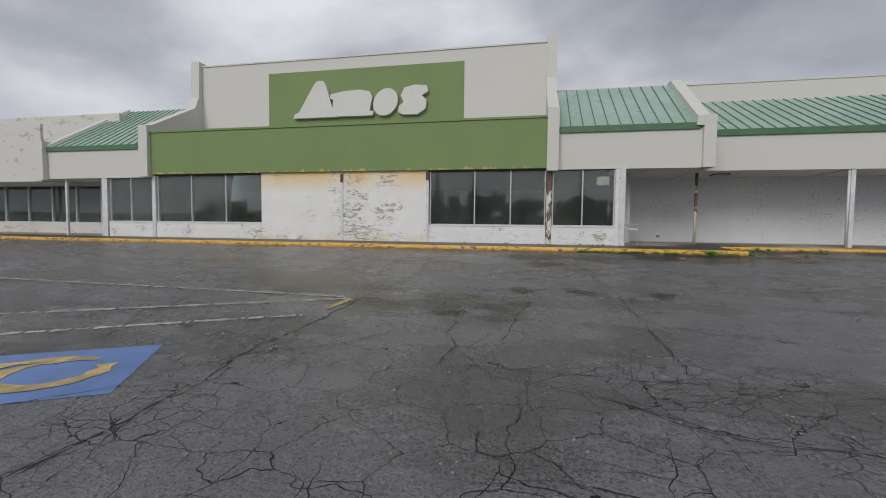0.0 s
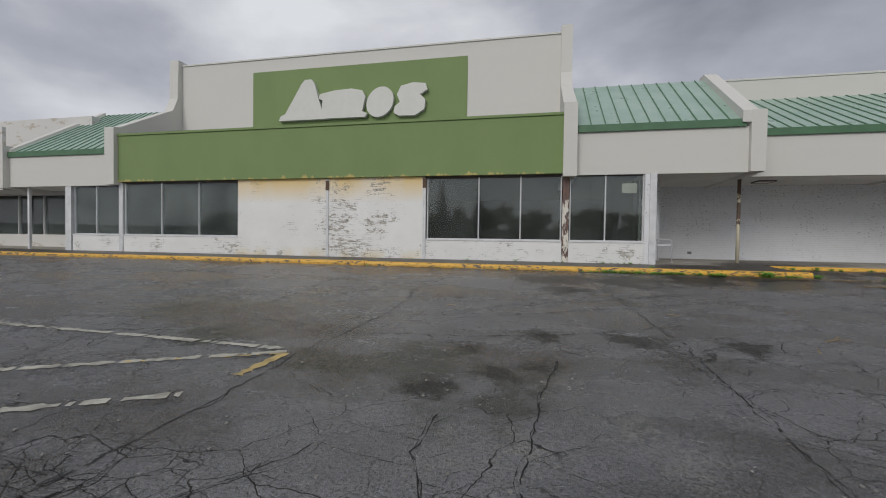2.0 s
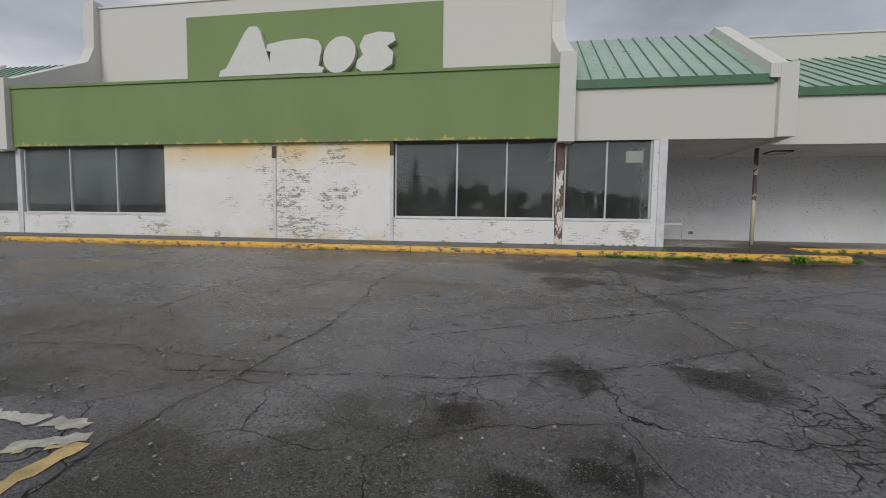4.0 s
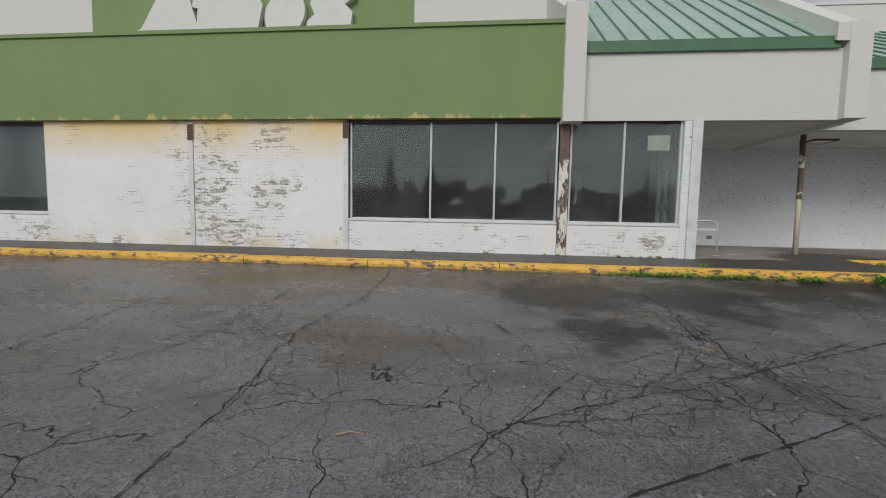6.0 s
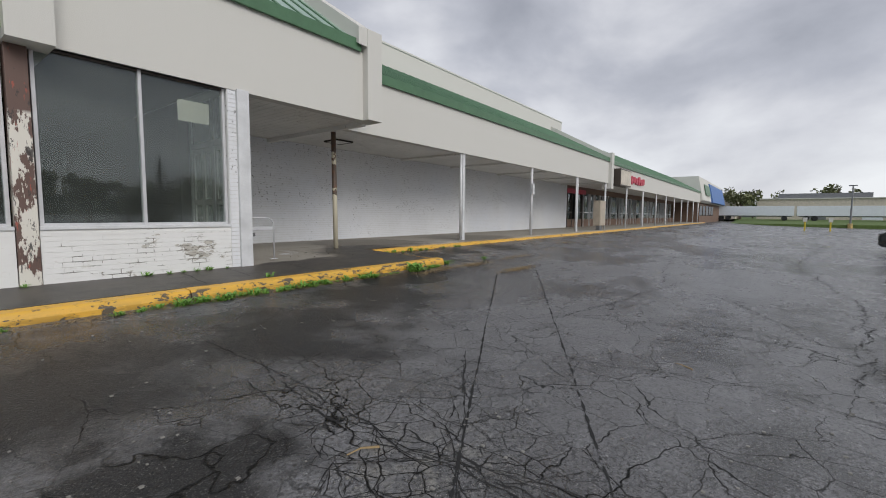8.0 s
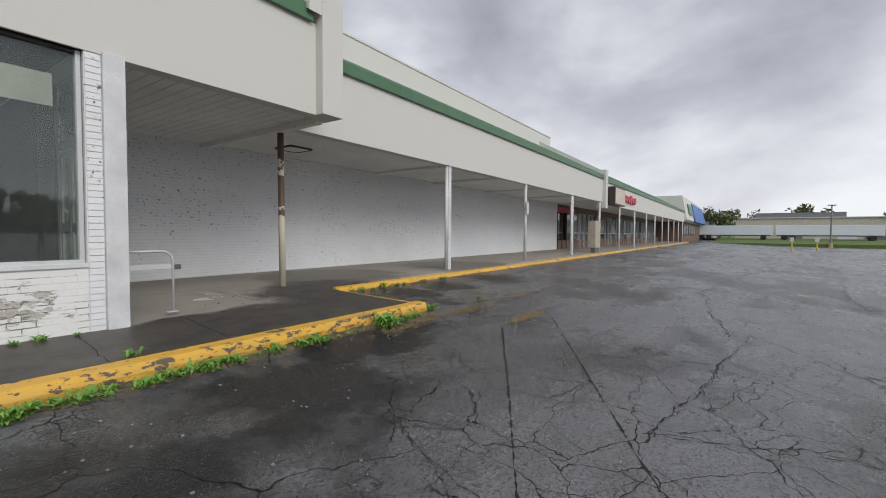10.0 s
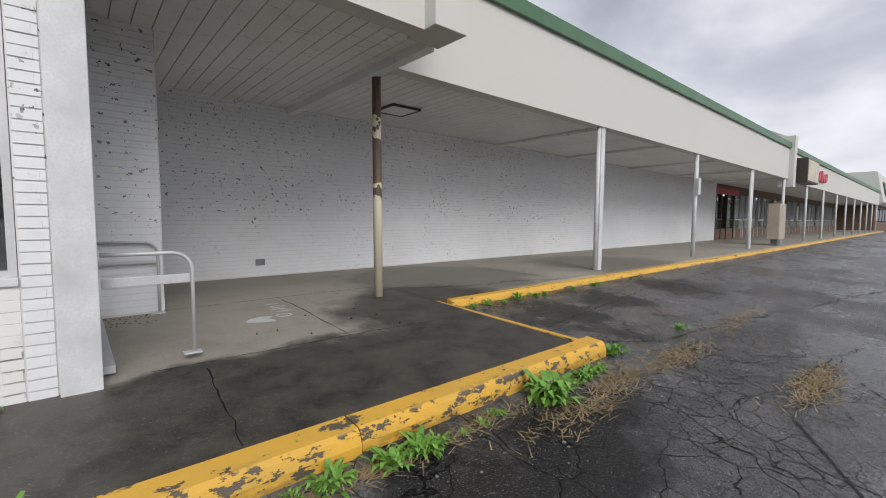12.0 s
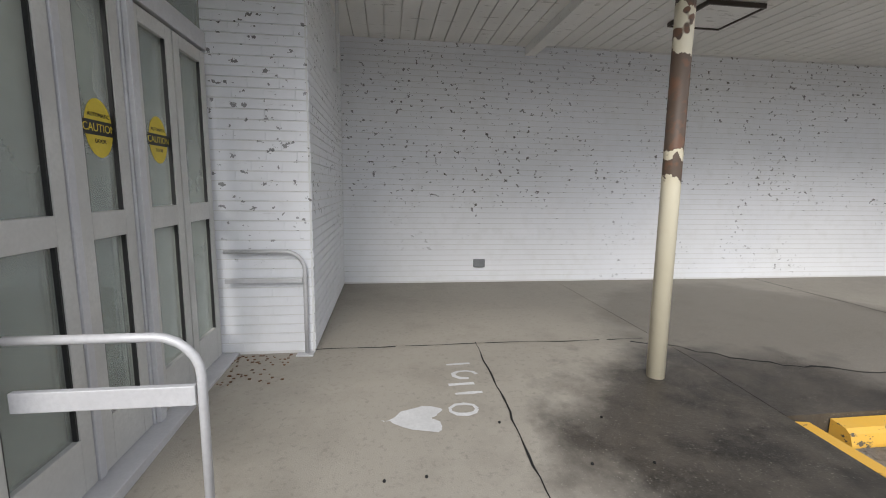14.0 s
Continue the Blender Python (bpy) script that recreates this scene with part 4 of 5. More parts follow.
# ---- marks and cracks on the car park ----
def flat_strip(bm, points, width, lift, wobble=0.0, step=0.12, seed=1, ragged=0.0):
    """A narrow strip that lies on the ground along a guide line, with wobble."""
    jig = random.Random(seed)
    line = []
    for (xa, ya), (xb, yb) in zip(points, points[1:]):
        n = max(1, int(math.hypot(xb - xa, yb - ya) / step))
        line += [(xa + (xb - xa) * i / n, ya + (yb - ya) * i / n) for i in range(n)]
    line.append(points[-1])
    ox, oy, old = 0.0, 0.0, None
    for i, (x, y) in enumerate(line):
        j = min(i + 1, len(line) - 1)
        k = max(i - 1, 0)
        dx, dy = line[j][0] - line[k][0], line[j][1] - line[k][1]
        d = math.hypot(dx, dy) or 1.0
        ox, oy = ox * 0.75 + jig.gauss(0, wobble), oy * 0.75 + jig.gauss(0, wobble)
        w = width * (0.5 + ragged * (jig.random() - 0.5))
        cx, cy = x + ox, y + oy
        pair = [bm.verts.new((cx + s * -dy / d * w, cy + s * dx / d * w, ground_z(cy) + lift)) for s in (1, -1)]
        if old and jig.random() > ragged * (0.34 if lift == 0.006 else 0.02):
            bm.faces.new((old[0], old[1], pair[1], pair[0]))
        old = pair


CRACKS = 0


def crack(points, width=0.018, wobble=0.02, branches=5):
    global CRACKS
    CRACKS += 1
    k = B()
    strands = ((0.62, 0.8), (0.32, 1.7)) if wobble > 0.01 else ((0.8, 1.0),)
    for i, (thick, stray) in enumerate(strands):
        line = []
        for (xa, ya), (xb, yb) in zip(points, points[1:]):
            for f in np.linspace(0, 1, 9)[:-1]:
                x, y = xa + (xb - xa) * f, ya + (yb - ya) * f
                line.append((x + wobble * 3.0 * stray * noise.noise(Vector((x * 1.9, y * 1.9, CRACKS + 0.37 * i))), y + wobble * 3.0 * stray * noise.noise(Vector((x * 1.9, y * 1.9, 40 + CRACKS + 0.37 * i)))))
        flat_strip(k, line + [points[-1]], width * thick, 0.004, wobble * 0.45, 0.05, CRACKS * 3 + i, 1.2)
    jig = random.Random(CRACKS + 50)
    for _ in range(branches):
        i = jig.randrange(len(points) - 1)
        f = jig.random()
        x, y = points[i][0] * (1 - f) + points[i + 1][0] * f, points[i][1] * (1 - f) + points[i + 1][1] * f
        a, run = jig.uniform(0, 6.28), jig.uniform(0.3, 0.9)
        end = (x + run * math.cos(a), y + run * math.sin(a))
        flat_strip(k, [(x, y), end], width * 0.30, 0.004, wobble * 0.35, 0.05, jig.randrange(9999), 1.2)
        a2 = a + jig.uniform(-1, 1)
        flat_strip(k, [end, (end[0] + 0.5 * run * math.cos(a2), end[1] + 0.5 * run * math.sin(a2))], width * 0.22, 0.004, wobble * 0.35, 0.05, jig.randrange(9999), 1.2)
    solid("crack", k, CRACK, "dark jagged crack in the asphalt", "crack", "stuff")


crack([(-3.0, 17.1), (-2.86, 14.7), (-3.2, 12.9), (-2.95, 11.1), (-2.9, 9.4), (-3.1, 7.3), (-3.0, 5.9)], 0.016, 0.022, 7)
crack([(-3.0, 5.9), (-3.0, 4.1), (-2.8, 2.5), (-2.9, 1.0), (-2.95, -2)], 0.018, 0.02, 7)
crack([(-3.0, 4.1), (-3.5, 2.9), (-4.2, 2.3), (-5.2, 1.2)], 0.012, 0.02, 7)
crack([(1.45, 15.5), (1.5, 14.4), (1.4, 12.8), (1.5, 11.7), (1.7, 8.8), (1.6, 7.0), (1.5, 4.3)], 0.015, 0.022, 7)
crack([(1.2, 14.4), (1.2, 13.4), (1.55, 12.4), (1.7, 11.6)], 0.010, 0.025, 7)
crack([(3.1, 13.5), (1.3, 12.3), (-0.27, 11.5), (-0.9, 11.2)], 0.014, 0.012, 7)
crack([(-0.24, 12.1), (-0.7, 11.4), (-1.0, 11.0)], 0.014, 0.02, 5)
crack([(-3.7, 8.4), (-1.24, 8.65), (0.43, 9.2), (2.06, 10.2)], 0.013, 0.02, 7)
crack([(0.0, 7.8), (-0.1, 7.1), (-0.2, 6.3), (-0.3, 5.0)], 0.012, 0.02, 7)
crack([(3.15, 9.65), (2.8, 8.8), (3.1, 8.5), (5.0, 8.0)], 0.012, 0.02, 7)
crack([(-0.6, 4.2), (0.64, 4.15), (2.24, 4.17), (5.0, 4.0)], 0.012, 0.013, 7)
crack([(-0.34, 2.9), (-0.29, 2.6), (0.15, 2.42), (0.8, 2.3)], 0.010, 0.015, 5)
crack([(0.4, 3.8), (1.04, 3.35), (1.43, 3.15), (3.4, 3.05)], 0.010, 0.015, 6)
crack([(9.0, 15.5), (4.75, 13.22), (1.66, 11.58), (-1.6, 9.85)], 0.016, 0.005, 3)
crack([(7.6, 15.75), (4.01, 13.82), (0.76, 12.05)], 0.016, 0.005, 3)
crack([(1.39, 12.6), (1.03, 12.97), (0.1, 12.4)], 0.011, 0.02, 7)
crack([(4.7, 13.2), (3.9, 13.4), (3.5, 12.9), (3.1, 12.4)], 0.008, 0.02, 4)
crack([(-0.96, 13.6), (-0.7, 13.1), (-0.55, 12.6)], 0.011, 0.02, 4)
crack([(8.0, 17.6), (8.7, 17.14), (10.3, 16.95), (14.1, 16.2), (25, 14.3)], 0.022, 0.04, 7)
crack([(6.3, 17.0), (7.15, 16.4), (7.0, 15.8)], 0.010, 0.02, 7)
crack([(8.3, 16.9), (8.0, 16.3), (8.6, 15.9), (10.5, 15.6)], 0.014, 0.03, 7)
crack([(8.0, 18.2), (12.0, 18.7), (18.0, 19.0), (30.0, 19.0)], 0.014, 0.02, 7)
crack([(9.7, 12.9), (15.0, 13.6), (24.0, 12.4), (43.0, 13.5)], 0.02, 0.05, 7)
crack([(4.9, 10.3), (9.7, 9.7), (17.0, 10.4), (32, 8.6)], 0.02, 0.05, 7)
crack([(14, 18), (16, 14), (15, 9), (17, 4)], 0.02, 0.05, 7)
crack([(28, 18), (26, 12), (30, 6)], 0.03, 0.06, 7)
crack([(-6.0, 14), (-5.5, 10), (-6.5, 7.5), (-5.0, 4)], 0.012, 0.03, 7)
crack([(-14, 9.5), (-9, 8.2), (-5, 8.9), (-3.0, 8.7)], 0.012, 0.03, 7)
crack([(-10, 6.2), (-6.5, 5.6), (-4.4, 4.8), (-3.0, 4.6)], 0.012, 0.03, 7)
crack([(4.5, 15.5), (3.4, 13.5), (4.2, 11.0), (3.2, 8.0)], 0.010, 0.03, 7)


crack([(10.1, 12.6), (7.6, 12.9), (5.3, 13.3)], 0.016, 0.03, 6)
crack([(5.3, 13.35), (5.88, 11.98), (5.94, 10.66), (5.58, 10.08), (5.0, 8.6)], 0.016, 0.025, 7)
crack([(10.1, 12.6), (8.3, 11.4), (6.3, 10.5), (6.6, 9.6), (8.2, 10.1), (8.6, 11.5)], 0.014, 0.03, 7)
crack([(1.38, 14.2), (1.39, 13.4), (1.6, 12.9), (1.5, 12.3), (1.55, 11.9)], 0.016, 0.03, 7)
crack([(1.5, 12.5), (2.2, 13.0), (2.9, 13.15), (2.8, 13.5)], 0.011, 0.02, 7)
crack([(1.04, 13.2), (1.0, 12.9), (0.7, 12.4), (0.14, 11.7)], 0.011, 0.02, 7)
crack([(-4.18, 15.2), (-4.2, 14.3), (-4.1, 13.2), (-4.2, 12.4), (-4.6, 11.5)], 0.013, 0.03, 7)
crack([(-6.7, 13.8), (-4.2, 13.9), (-2.95, 14.1)], 0.012, 0.03, 7)
crack([(1.52, 8.15), (1.61, 6.85), (1.86, 6.4), (2.15, 6.2), (3.6, 5.7)], 0.011, 0.025, 7)
crack([(-1.0, 6.0), (-1.05, 5.4), (-0.8, 4.8), (-0.9, 4.2)], 0.012, 0.025, 7)
crack([(-1.7, 5.6), (-1.8, 5.2), (-2.1, 4.7), (-2.9, 4.05)], 0.011, 0.025, 7)
crack([(0.74, 3.64), (1.42, 3.1), (2.2, 3.15), (4.0, 3.0)], 0.010, 0.02, 7)


def line_mark(points, width, material, label, seed):
    k = B()
    flat_strip(k, points, width, 0.006, 0.0006, 0.05, seed, 0.45)
    solid("parking_line", k, material, label, "marking", "structure", "parking lines")


line_mark([(-15, 7.8), (-10.77, 7.67), (-5.26, 7.52), (-3.4, 7.45)], 0.12, LINE, "worn white parking line on asphalt", 3)
line_mark([(-11.2, 2.95), (-7.76, 4.86), (-3.26, 7.35)], 0.12, LINE, "worn white slanting parking line on asphalt", 4)
line_mark([(-9.6, 1.95), (-6.41, 4.01), (-4.29, 5.34), (-3.38, 5.87)], 0.12, LINE, "worn white slanting parking line on asphalt", 5)
line_mark([(-3.23, 7.28), (-3.25, 6.44)], 0.11, YLINE, "flaking yellow parking line on asphalt", 6)
line_mark([(-4.9, 6.45), (-4.27, 6.77), (-3.25, 7.26)], 0.06, YLINE, "flaking yellow parking line on asphalt", 7)
for k_, (x, y) in enumerate(((11, 13.2), (13.5, 11.4), (17, 14.2))):
    line_mark([(x, y), (x + 0.35, y + 0.03)], 0.06, LINE, "scrap of worn white line on asphalt", 20 + k_)


def ground_shape(bm, points, lift):
    bm.faces.new([bm.verts.new((x, y, ground_z(y) + lift)) for x, y in points])


accessible = thing("parking_symbol", -4.5, 3.1, 0.09, "faded blue accessible parking square with a worn yellow symbol", "marking", kind="structure")
k = B()
ux, uy, vx, vy = -0.866, -0.5, 0.5, -0.866
n = 12
cols = [[k.verts.new((-4.12 + ux * 1.9 * i / n + vx * 1.46 * j / n, 4.11 + uy * 1.9 * i / n + vy * 1.46 * j / n, 0)) for j in range(n + 1)] for i in range(n + 1)]
for a, b in zip(cols, cols[1:]):
    for j in range(n):
        k.faces.new((a[j], a[j + 1], b[j + 1], b[j]))
for v in k.verts:
    v.co.z = ground_z(v.co.y) + 0.003
part("blue_square", k, BLUE, accessible)


def on_square(u, v):
    return (-4.12 + ux * u + vx * v, 4.11 + uy * u + vy * v)


k = B()
flat_strip(k, [on_square(0.72 + 0.42 * math.cos(a), 0.74 + 0.40 * math.sin(a)) for a in [0.3 * i - 2.2 for i in range(20)]], 0.15, 0.007, 0.0, 0.1, 8, 0.5)
part("wheel_mark", k, YLINE, accessible, "worn yellow ring")
k = B()
flat_strip(k, [on_square(0.7, 0.3), on_square(1.15, 0.35), on_square(1.5, 0.5)], 0.16, 0.009, 0.0, 0.1, 9, 0.5)
flat_strip(k, [on_square(1.6, 0.4), on_square(1.78, 0.45)], 0.2, 0.009, 0.0, 0.1, 10, 0.3)
part("figure_mark", k, YLINE, accessible, "worn yellow bars")


# ---- joints, spray paint and litter on the pavement ----
def pave_z(y):
    return FLOOR0 + (FLOOR1 - FLOOR0) * min(1, max(0, (y - 17.45) / 2.95))


def pave_strip(points, width, material, name, label, seed, wob=0.004, ragged=0.6, kind="stuff"):
    k = B()
    flat_strip(k, points, width, 0.0, wob, 0.08, seed, ragged)
    for v in k.verts:
        v.co.z = pave_z(v.co.y) + 0.003
    return solid(name, k, material, label, "marking" if material is SPRAY else "joint", kind)


pave_strip([(5.65, 18.88), (5.69, 21.05)], 0.010, CRACK, "joint", "dark joint between pavement slabs", 31)
pave_strip([(4.0, 18.9), (5.65, 18.88), (7.3, 18.8)], 0.009, CRACK, "joint", "dark joint between pavement slabs", 32, 0.004)
pave_strip([(4.35, 21.0), (7.3, 21.02)], 0.012, CRACK, "joint", "dark joint between pavement slabs", 33)
pave_strip([(7.1, 20.95), (7.5, 20.75), (8.0, 20.3), (9.2, 20.1), (10.6, 19.75)], 0.02, CRACK, "joint", "broken edge of the pavement slab", 34, 0.03)
for i_, x in enumerate((-12.0, -9.0, -6.0, -3.0, -0.2, 2.35, 3.1, 4.25)):
    pave_strip([(x, 17.46), (x + (0.1 if x > 2 else 0), 18.75)], 0.008 + 0.002 * (x > 2), CRACK, "joint", "dark joint between pavement slabs", 40 + i_, 0.01)
for i_, x in enumerate((10.5, 14.0, 17.5, 21.0, 25.0)):
    pave_strip([(x, 19.75), (x, 23.3)], 0.014, CRACK, "joint", "dark joint between pavement slabs", 60 + i_, 0.004)
# heart blot and letters
k = B()
jig = random.Random(5)
ring = []
for i in range(26):
    a = 6.2832 * i / 26
    ring.append((5.12 + 0.0125 * (13 * math.cos(a) - 5 * math.cos(2 * a) - 2 * math.cos(3 * a)) + jig.uniform(-0.015, 0.015), 19.9 + 0.0085 * 16 * math.sin(a) ** 3 + jig.uniform(-0.012, 0.012)))
f = k.faces.new([k.verts.new((x, y, pave_z(y) + 0.004)) for x, y in ring])
solid("spray_blot", k, SPRAY, "white spray-painted heart on the pavement", "graffiti", "thing")
for i, (cx, cy) in enumerate(((5.40, 19.98), (5.47, 20.16), (5.44, 20.28), (5.49, 20.42), (5.47, 20.60))):
    if i in (0, 3):
        pts = [(cx + 0.085 * math.cos(0.7 * q), cy + 0.06 * math.sin(0.7 * q)) for q in range(10 if i == 0 else 8)]
    else:
        pts = [(cx - 0.09, cy), (cx + 0.09, cy + 0.01)]
    pave_strip(pts, 0.028, SPRAY, "spray_letter", "white sprayed stroke on the pavement", 70 + i, 0.001, 0.3, "thing")

# ---- weeds, dry grass and twigs ----
def weed(x, y, z, r, seed, leaves=46):
    """A low tuft of long pointed leaves."""
    jig = random.Random(seed)
    k = B()
    for _ in range(leaves):
        a, run = jig.uniform(0, 6.283), r * jig.uniform(0.45, 1.0)
        ox, oy = x + jig.gauss(0, r * 0.25), y + jig.gauss(0, r * 0.18)
        up, w = r * jig.uniform(0.1, 0.75), r * jig.uniform(0.06, 0.12)
        c, s = math.cos(a), math.sin(a)
        row = []
        for f, h, ww in ((0, 0, 0.3), (0.4, 0.75, 1.0), (0.75, 0.95, 0.8), (1.0, 0.7, 0.05)):
            px, py, pz = ox + c * run * f, oy + s * run * f, z + up * h
            row.append((k.verts.new((px - s * w * ww, py + c * w * ww, pz)), k.verts.new((px + s * w * ww, py - c * w * ww, pz))))
        for p, q in zip(row, row[1:]):
            k.faces.new((p[0], p[1], q[1], q[0]))
    return solid("weed", k, WEED, "fresh green weed growing at the kerb", "weed", "thing", "kerb weeds")


jig = random.Random(3)
for i in range(44):
    x = 1.2 + 6.1 * (i / 43) + jig.uniform(-0.08, 0.08)
    if 5.9 < x < 6.4:
        continue
    big_one = x < 5.6 or x > 6.5
    weed(x, 17.08 + jig.uniform(-0.05, 0.06), ground_z(17.1) - 0.01, jig.uniform(0.05, 0.17) if big_one else 0.06, 100 + i, 40)
weed(6.35, 17.02, ground_z(17), 0.26, 7, 90)
weed(7.78, 17.25, ground_z(17.2), 0.16, 8, 50)
weed(7.82, 17.5, ground_z(17.4), 0.12, 9, 36)
weed(9.4, 17.2, ground_z(17.2), 0.12, 10, 36)
for i, x in enumerate((7.9, 8.2, 8.5, 8.9, 9.3, 9.6, 10.4, 11.1, 11.3, 12.7)):
    weed(x, 19.40 + jig.uniform(-0.05, 0.04), ground_z(19.4), jig.uniform(0.07, 0.16), 200 + i, 30)
for i, x in enumerate((-2.9, -1.1, 0.3, 0.6, 2.0, 2.3, 2.5, 2.7, 2.9, 3.2)):
    weed(x, 18.70, pave_z(18.7), jig.uniform(0.05, 0.12), 300 + i, 26)
for i, x in enumerate((-6.3, -3.6, -3.0, -1.6, 0.2)):
    weed(x, 17.12, ground_z(17.1), 0.07, 330 + i, 20)
weed(3.3, 17.52, 0.76, 0.11, 340, 30)


def straw_patch(name, cx, cy, rx, ry, count, seed, material=STRAW, length=0.16):
    jig = random.Random(seed)
    k = B()
    for _ in range(count):
        x, y = cx + jig.gauss(0, rx), cy + jig.gauss(0, ry)
        a, r = jig.uniform(0, 6.283), jig.uniform(0.3, 1.0) * length
        z = ground_z(y)
        c, s = math.cos(a), math.sin(a)
        w = 0.0055
        v = [k.verts.new(p) for p in ((x - s * w, y + c * w, z), (x + s * w, y - c * w, z), (x + c * r, y + s * r, z + jig.uniform(0.005, 0.05)))]
        k.faces.new(v)
    return solid(name, k, material, "dry matted grass in the asphalt's cracks", "dry grass", "stuff")


straw_patch("dry_grass", 8.3, 16.8, 0.34, 0.09, 420, 1)
straw_patch("dry_grass", 7.2, 16.9, 0.22, 0.09, 260, 2)
straw_patch("dry_grass", 8.6, 15.75, 0.38, 0.07, 520, 3)
straw_patch("dry_grass", 6.3, 16.75, 0.28, 0.08, 220, 4)
straw_patch("dry_grass", 7.0, 16.8, 0.4, 0.06, 160, 5)
straw_patch("dry_grass", 10.6, 16.9, 0.6, 0.08, 300, 6)
straw_patch("dry_grass", 4.5, 17.05, 1.6, 0.05, 700, 7)
straw_patch("dry_grass", -1.0, 17.1, 3.0, 0.05, 500, 8)
for i, (x, y, a, r) in enumerate(((3.7, 9.6, 0.4, 0.42), (3.9, 9.75, 0.9, 0.3), (3.25, 8.9, 1.2, 0.3), (-2.0, 10.9, 0.2, 0.18), (4.2, 11.6, 1.0, 0.2), (2.2, 10.9, 2.5, 0.2), (1.3, 12.9, 2.7, 0.2))):
    k = B()
    z = ground_z(y) + 0.012
    tube(k, [(x, y, z), (x + 0.5 * r * math.cos(a), y + 0.5 * r * math.sin(a) + 0.02, z + 0.01), (x + r * math.cos(a), y + r * math.sin(a), z)], 0.009, 0.004, 5)
    solid("twig", k, STRAW, "small dry twig lying on wet asphalt", "twig", "thing", "twigs")
jig = random.Random(11)
k = B()
for _ in range(1600):
    x, y = jig.uniform(-6, 9), jig.uniform(0.5, 17.0)
    s = jig.uniform(0.004, 0.011)
    z = ground_z(y)
    bx(k, x - s, y - s * jig.uniform(0.6, 1.5), z - 0.002, x + s, y + s, z + s * 0.8)
solid("gravel", k, plain("pale_gravel", (0.26, 0.25, 0.23), 0.8), "scattered pale gravel on the asphalt", "gravel", "stuff")


# ---- details at the entrance ----
k = B()
bx(k, 6.14, YB - 0.045, 1.10, 6.30, YB - 0.008, 1.21, 0.005)
solid("wall_outlet", k, GREY, "small grey metal outlet box on the brick wall", "outlet", "thing")
hatch = thing("ceiling_hatch", 8.42, 22.05, 4.06, "pale square access hatch hanging ajar in the canopy ceiling", "hatch")
k = B()
prism(k, [(8.12, 21.75), (8.72, 21.75), (8.72, 22.35), (8.12, 22.35)], 4.045, 4.068, "z")
part("panel", k, SOFFIT, hatch)
for a in ((8.10, 21.73, 8.74, 21.75), (8.10, 22.35, 8.74, 22.37), (8.10, 21.75, 8.12, 22.35), (8.72, 21.75, 8.74, 22.35)):
    k = B()
    bx(k, a[0], a[1], 4.03, a[2], a[3], 4.075)
    part("hatch_frame", k, BROWNFRAME, hatch)
k = B()
bx(k, 2.62, YF + 0.20, 3.33, 3.12, YF + 0.205, 3.68)
solid("paper_notice", k, plain("old_paper", (0.62, 0.58, 0.50), 0.8), "blank yellowed paper stuck inside the shop window", "paper", "thing")
k = B()
tube(k, [(4.45, 22.3, 4.05), (4.45, 22.3, 3.35), (4.45, 22.0, 3.3)], 0.02, sides=6)
solid("conduit", k, WHITE, "thin white painted conduit on the brick return", "pipe", "thing")
for x, z, w in ((-8.76, 3.55, 0.07), (-4.63, 3.6, 0.07)):
    k = B()
    bx(k, x - w, YF - 0.05, z - 0.02, x + w, YF - 0.036, z + 0.38)
    solid("rusty_plate", k, plain("rust", (0.12, 0.075, 0.05), 0.8), "rusty bare steel plate on the post", "plate", "thing", "rusty plates")
jig = random.Random(8)
k = B()
for _ in range(110):
    y = 20.9 - jig.random() ** 2 * 0.5
    x = 3.72 + jig.random() ** 2 * 0.5
    s = jig.uniform(0.008, 0.022)
    bx(k, x, y, pave_z(y) + 0.001, x + s, y + s * 0.7, pave_z(y) + 0.005)
solid("leaf_litter", k, plain("dead_leaves", (0.22, 0.11, 0.05), 0.9, var=0.6, scale=30), "brown leaf litter in the doorway corner", "litter", "stuff")
for i in range(8):
    x, y = jig.uniform(4.5, 6.3), jig.uniform(18.9, 20.3)
    k = B()
    bmesh.ops.create_icosphere(k, subdivisions=1, radius=0.009, matrix=Matrix.Translation((x, y, pave_z(y) + 0.006)))
    solid("pebble", k, CRACK, "small dark pebble on the pavement", "pebble", "thing", "pebbles")


# ---- neighbouring shop on the west side ----
bm = B()
bx(bm, -60, 20.9, 0.6, -22.2, 21.2, 1.55)
solid("wall_low_old", bm, PEEL, "low peeling white wall under the old shop windows", "wall")
w = thing("window_5", -30, 21.0, 1.55, "row of dark shop windows in pale frames", "window", "shop windows", "structure")
x = -40.0
while x < -22.5:
    k = B()
    bx(k, x + 0.03, 21.03, 1.57, min(x + 1.85, -22.2) - 0.03, 21.045, 3.7)
    part("pane", k, GLASS, w).visible_shadow = False
    k = B()
    bx(k, x - 0.04, 20.95, 1.55, x + 0.04, 21.1, 3.75, 0.004)
    part("mullion", k, ALU, w)
    x += 1.85
k = B()
bx(k, -40, 20.95, 3.7, -22.2, 21.15, 4.05)
part("head", k, ALU, w)
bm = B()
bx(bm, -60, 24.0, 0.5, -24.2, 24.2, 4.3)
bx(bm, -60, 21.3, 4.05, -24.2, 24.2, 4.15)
solid("wall_old_inside", bm, INNER, "wall inside the old shop, coloured near-black as unlit", "wall")
bm = B()
bx(bm, -22.5, 19.0, 0.6, -22.2, 21.2, 4.0)
solid("wall_side_west", bm, STUCCO, "white side wall of the window bay", "wall")
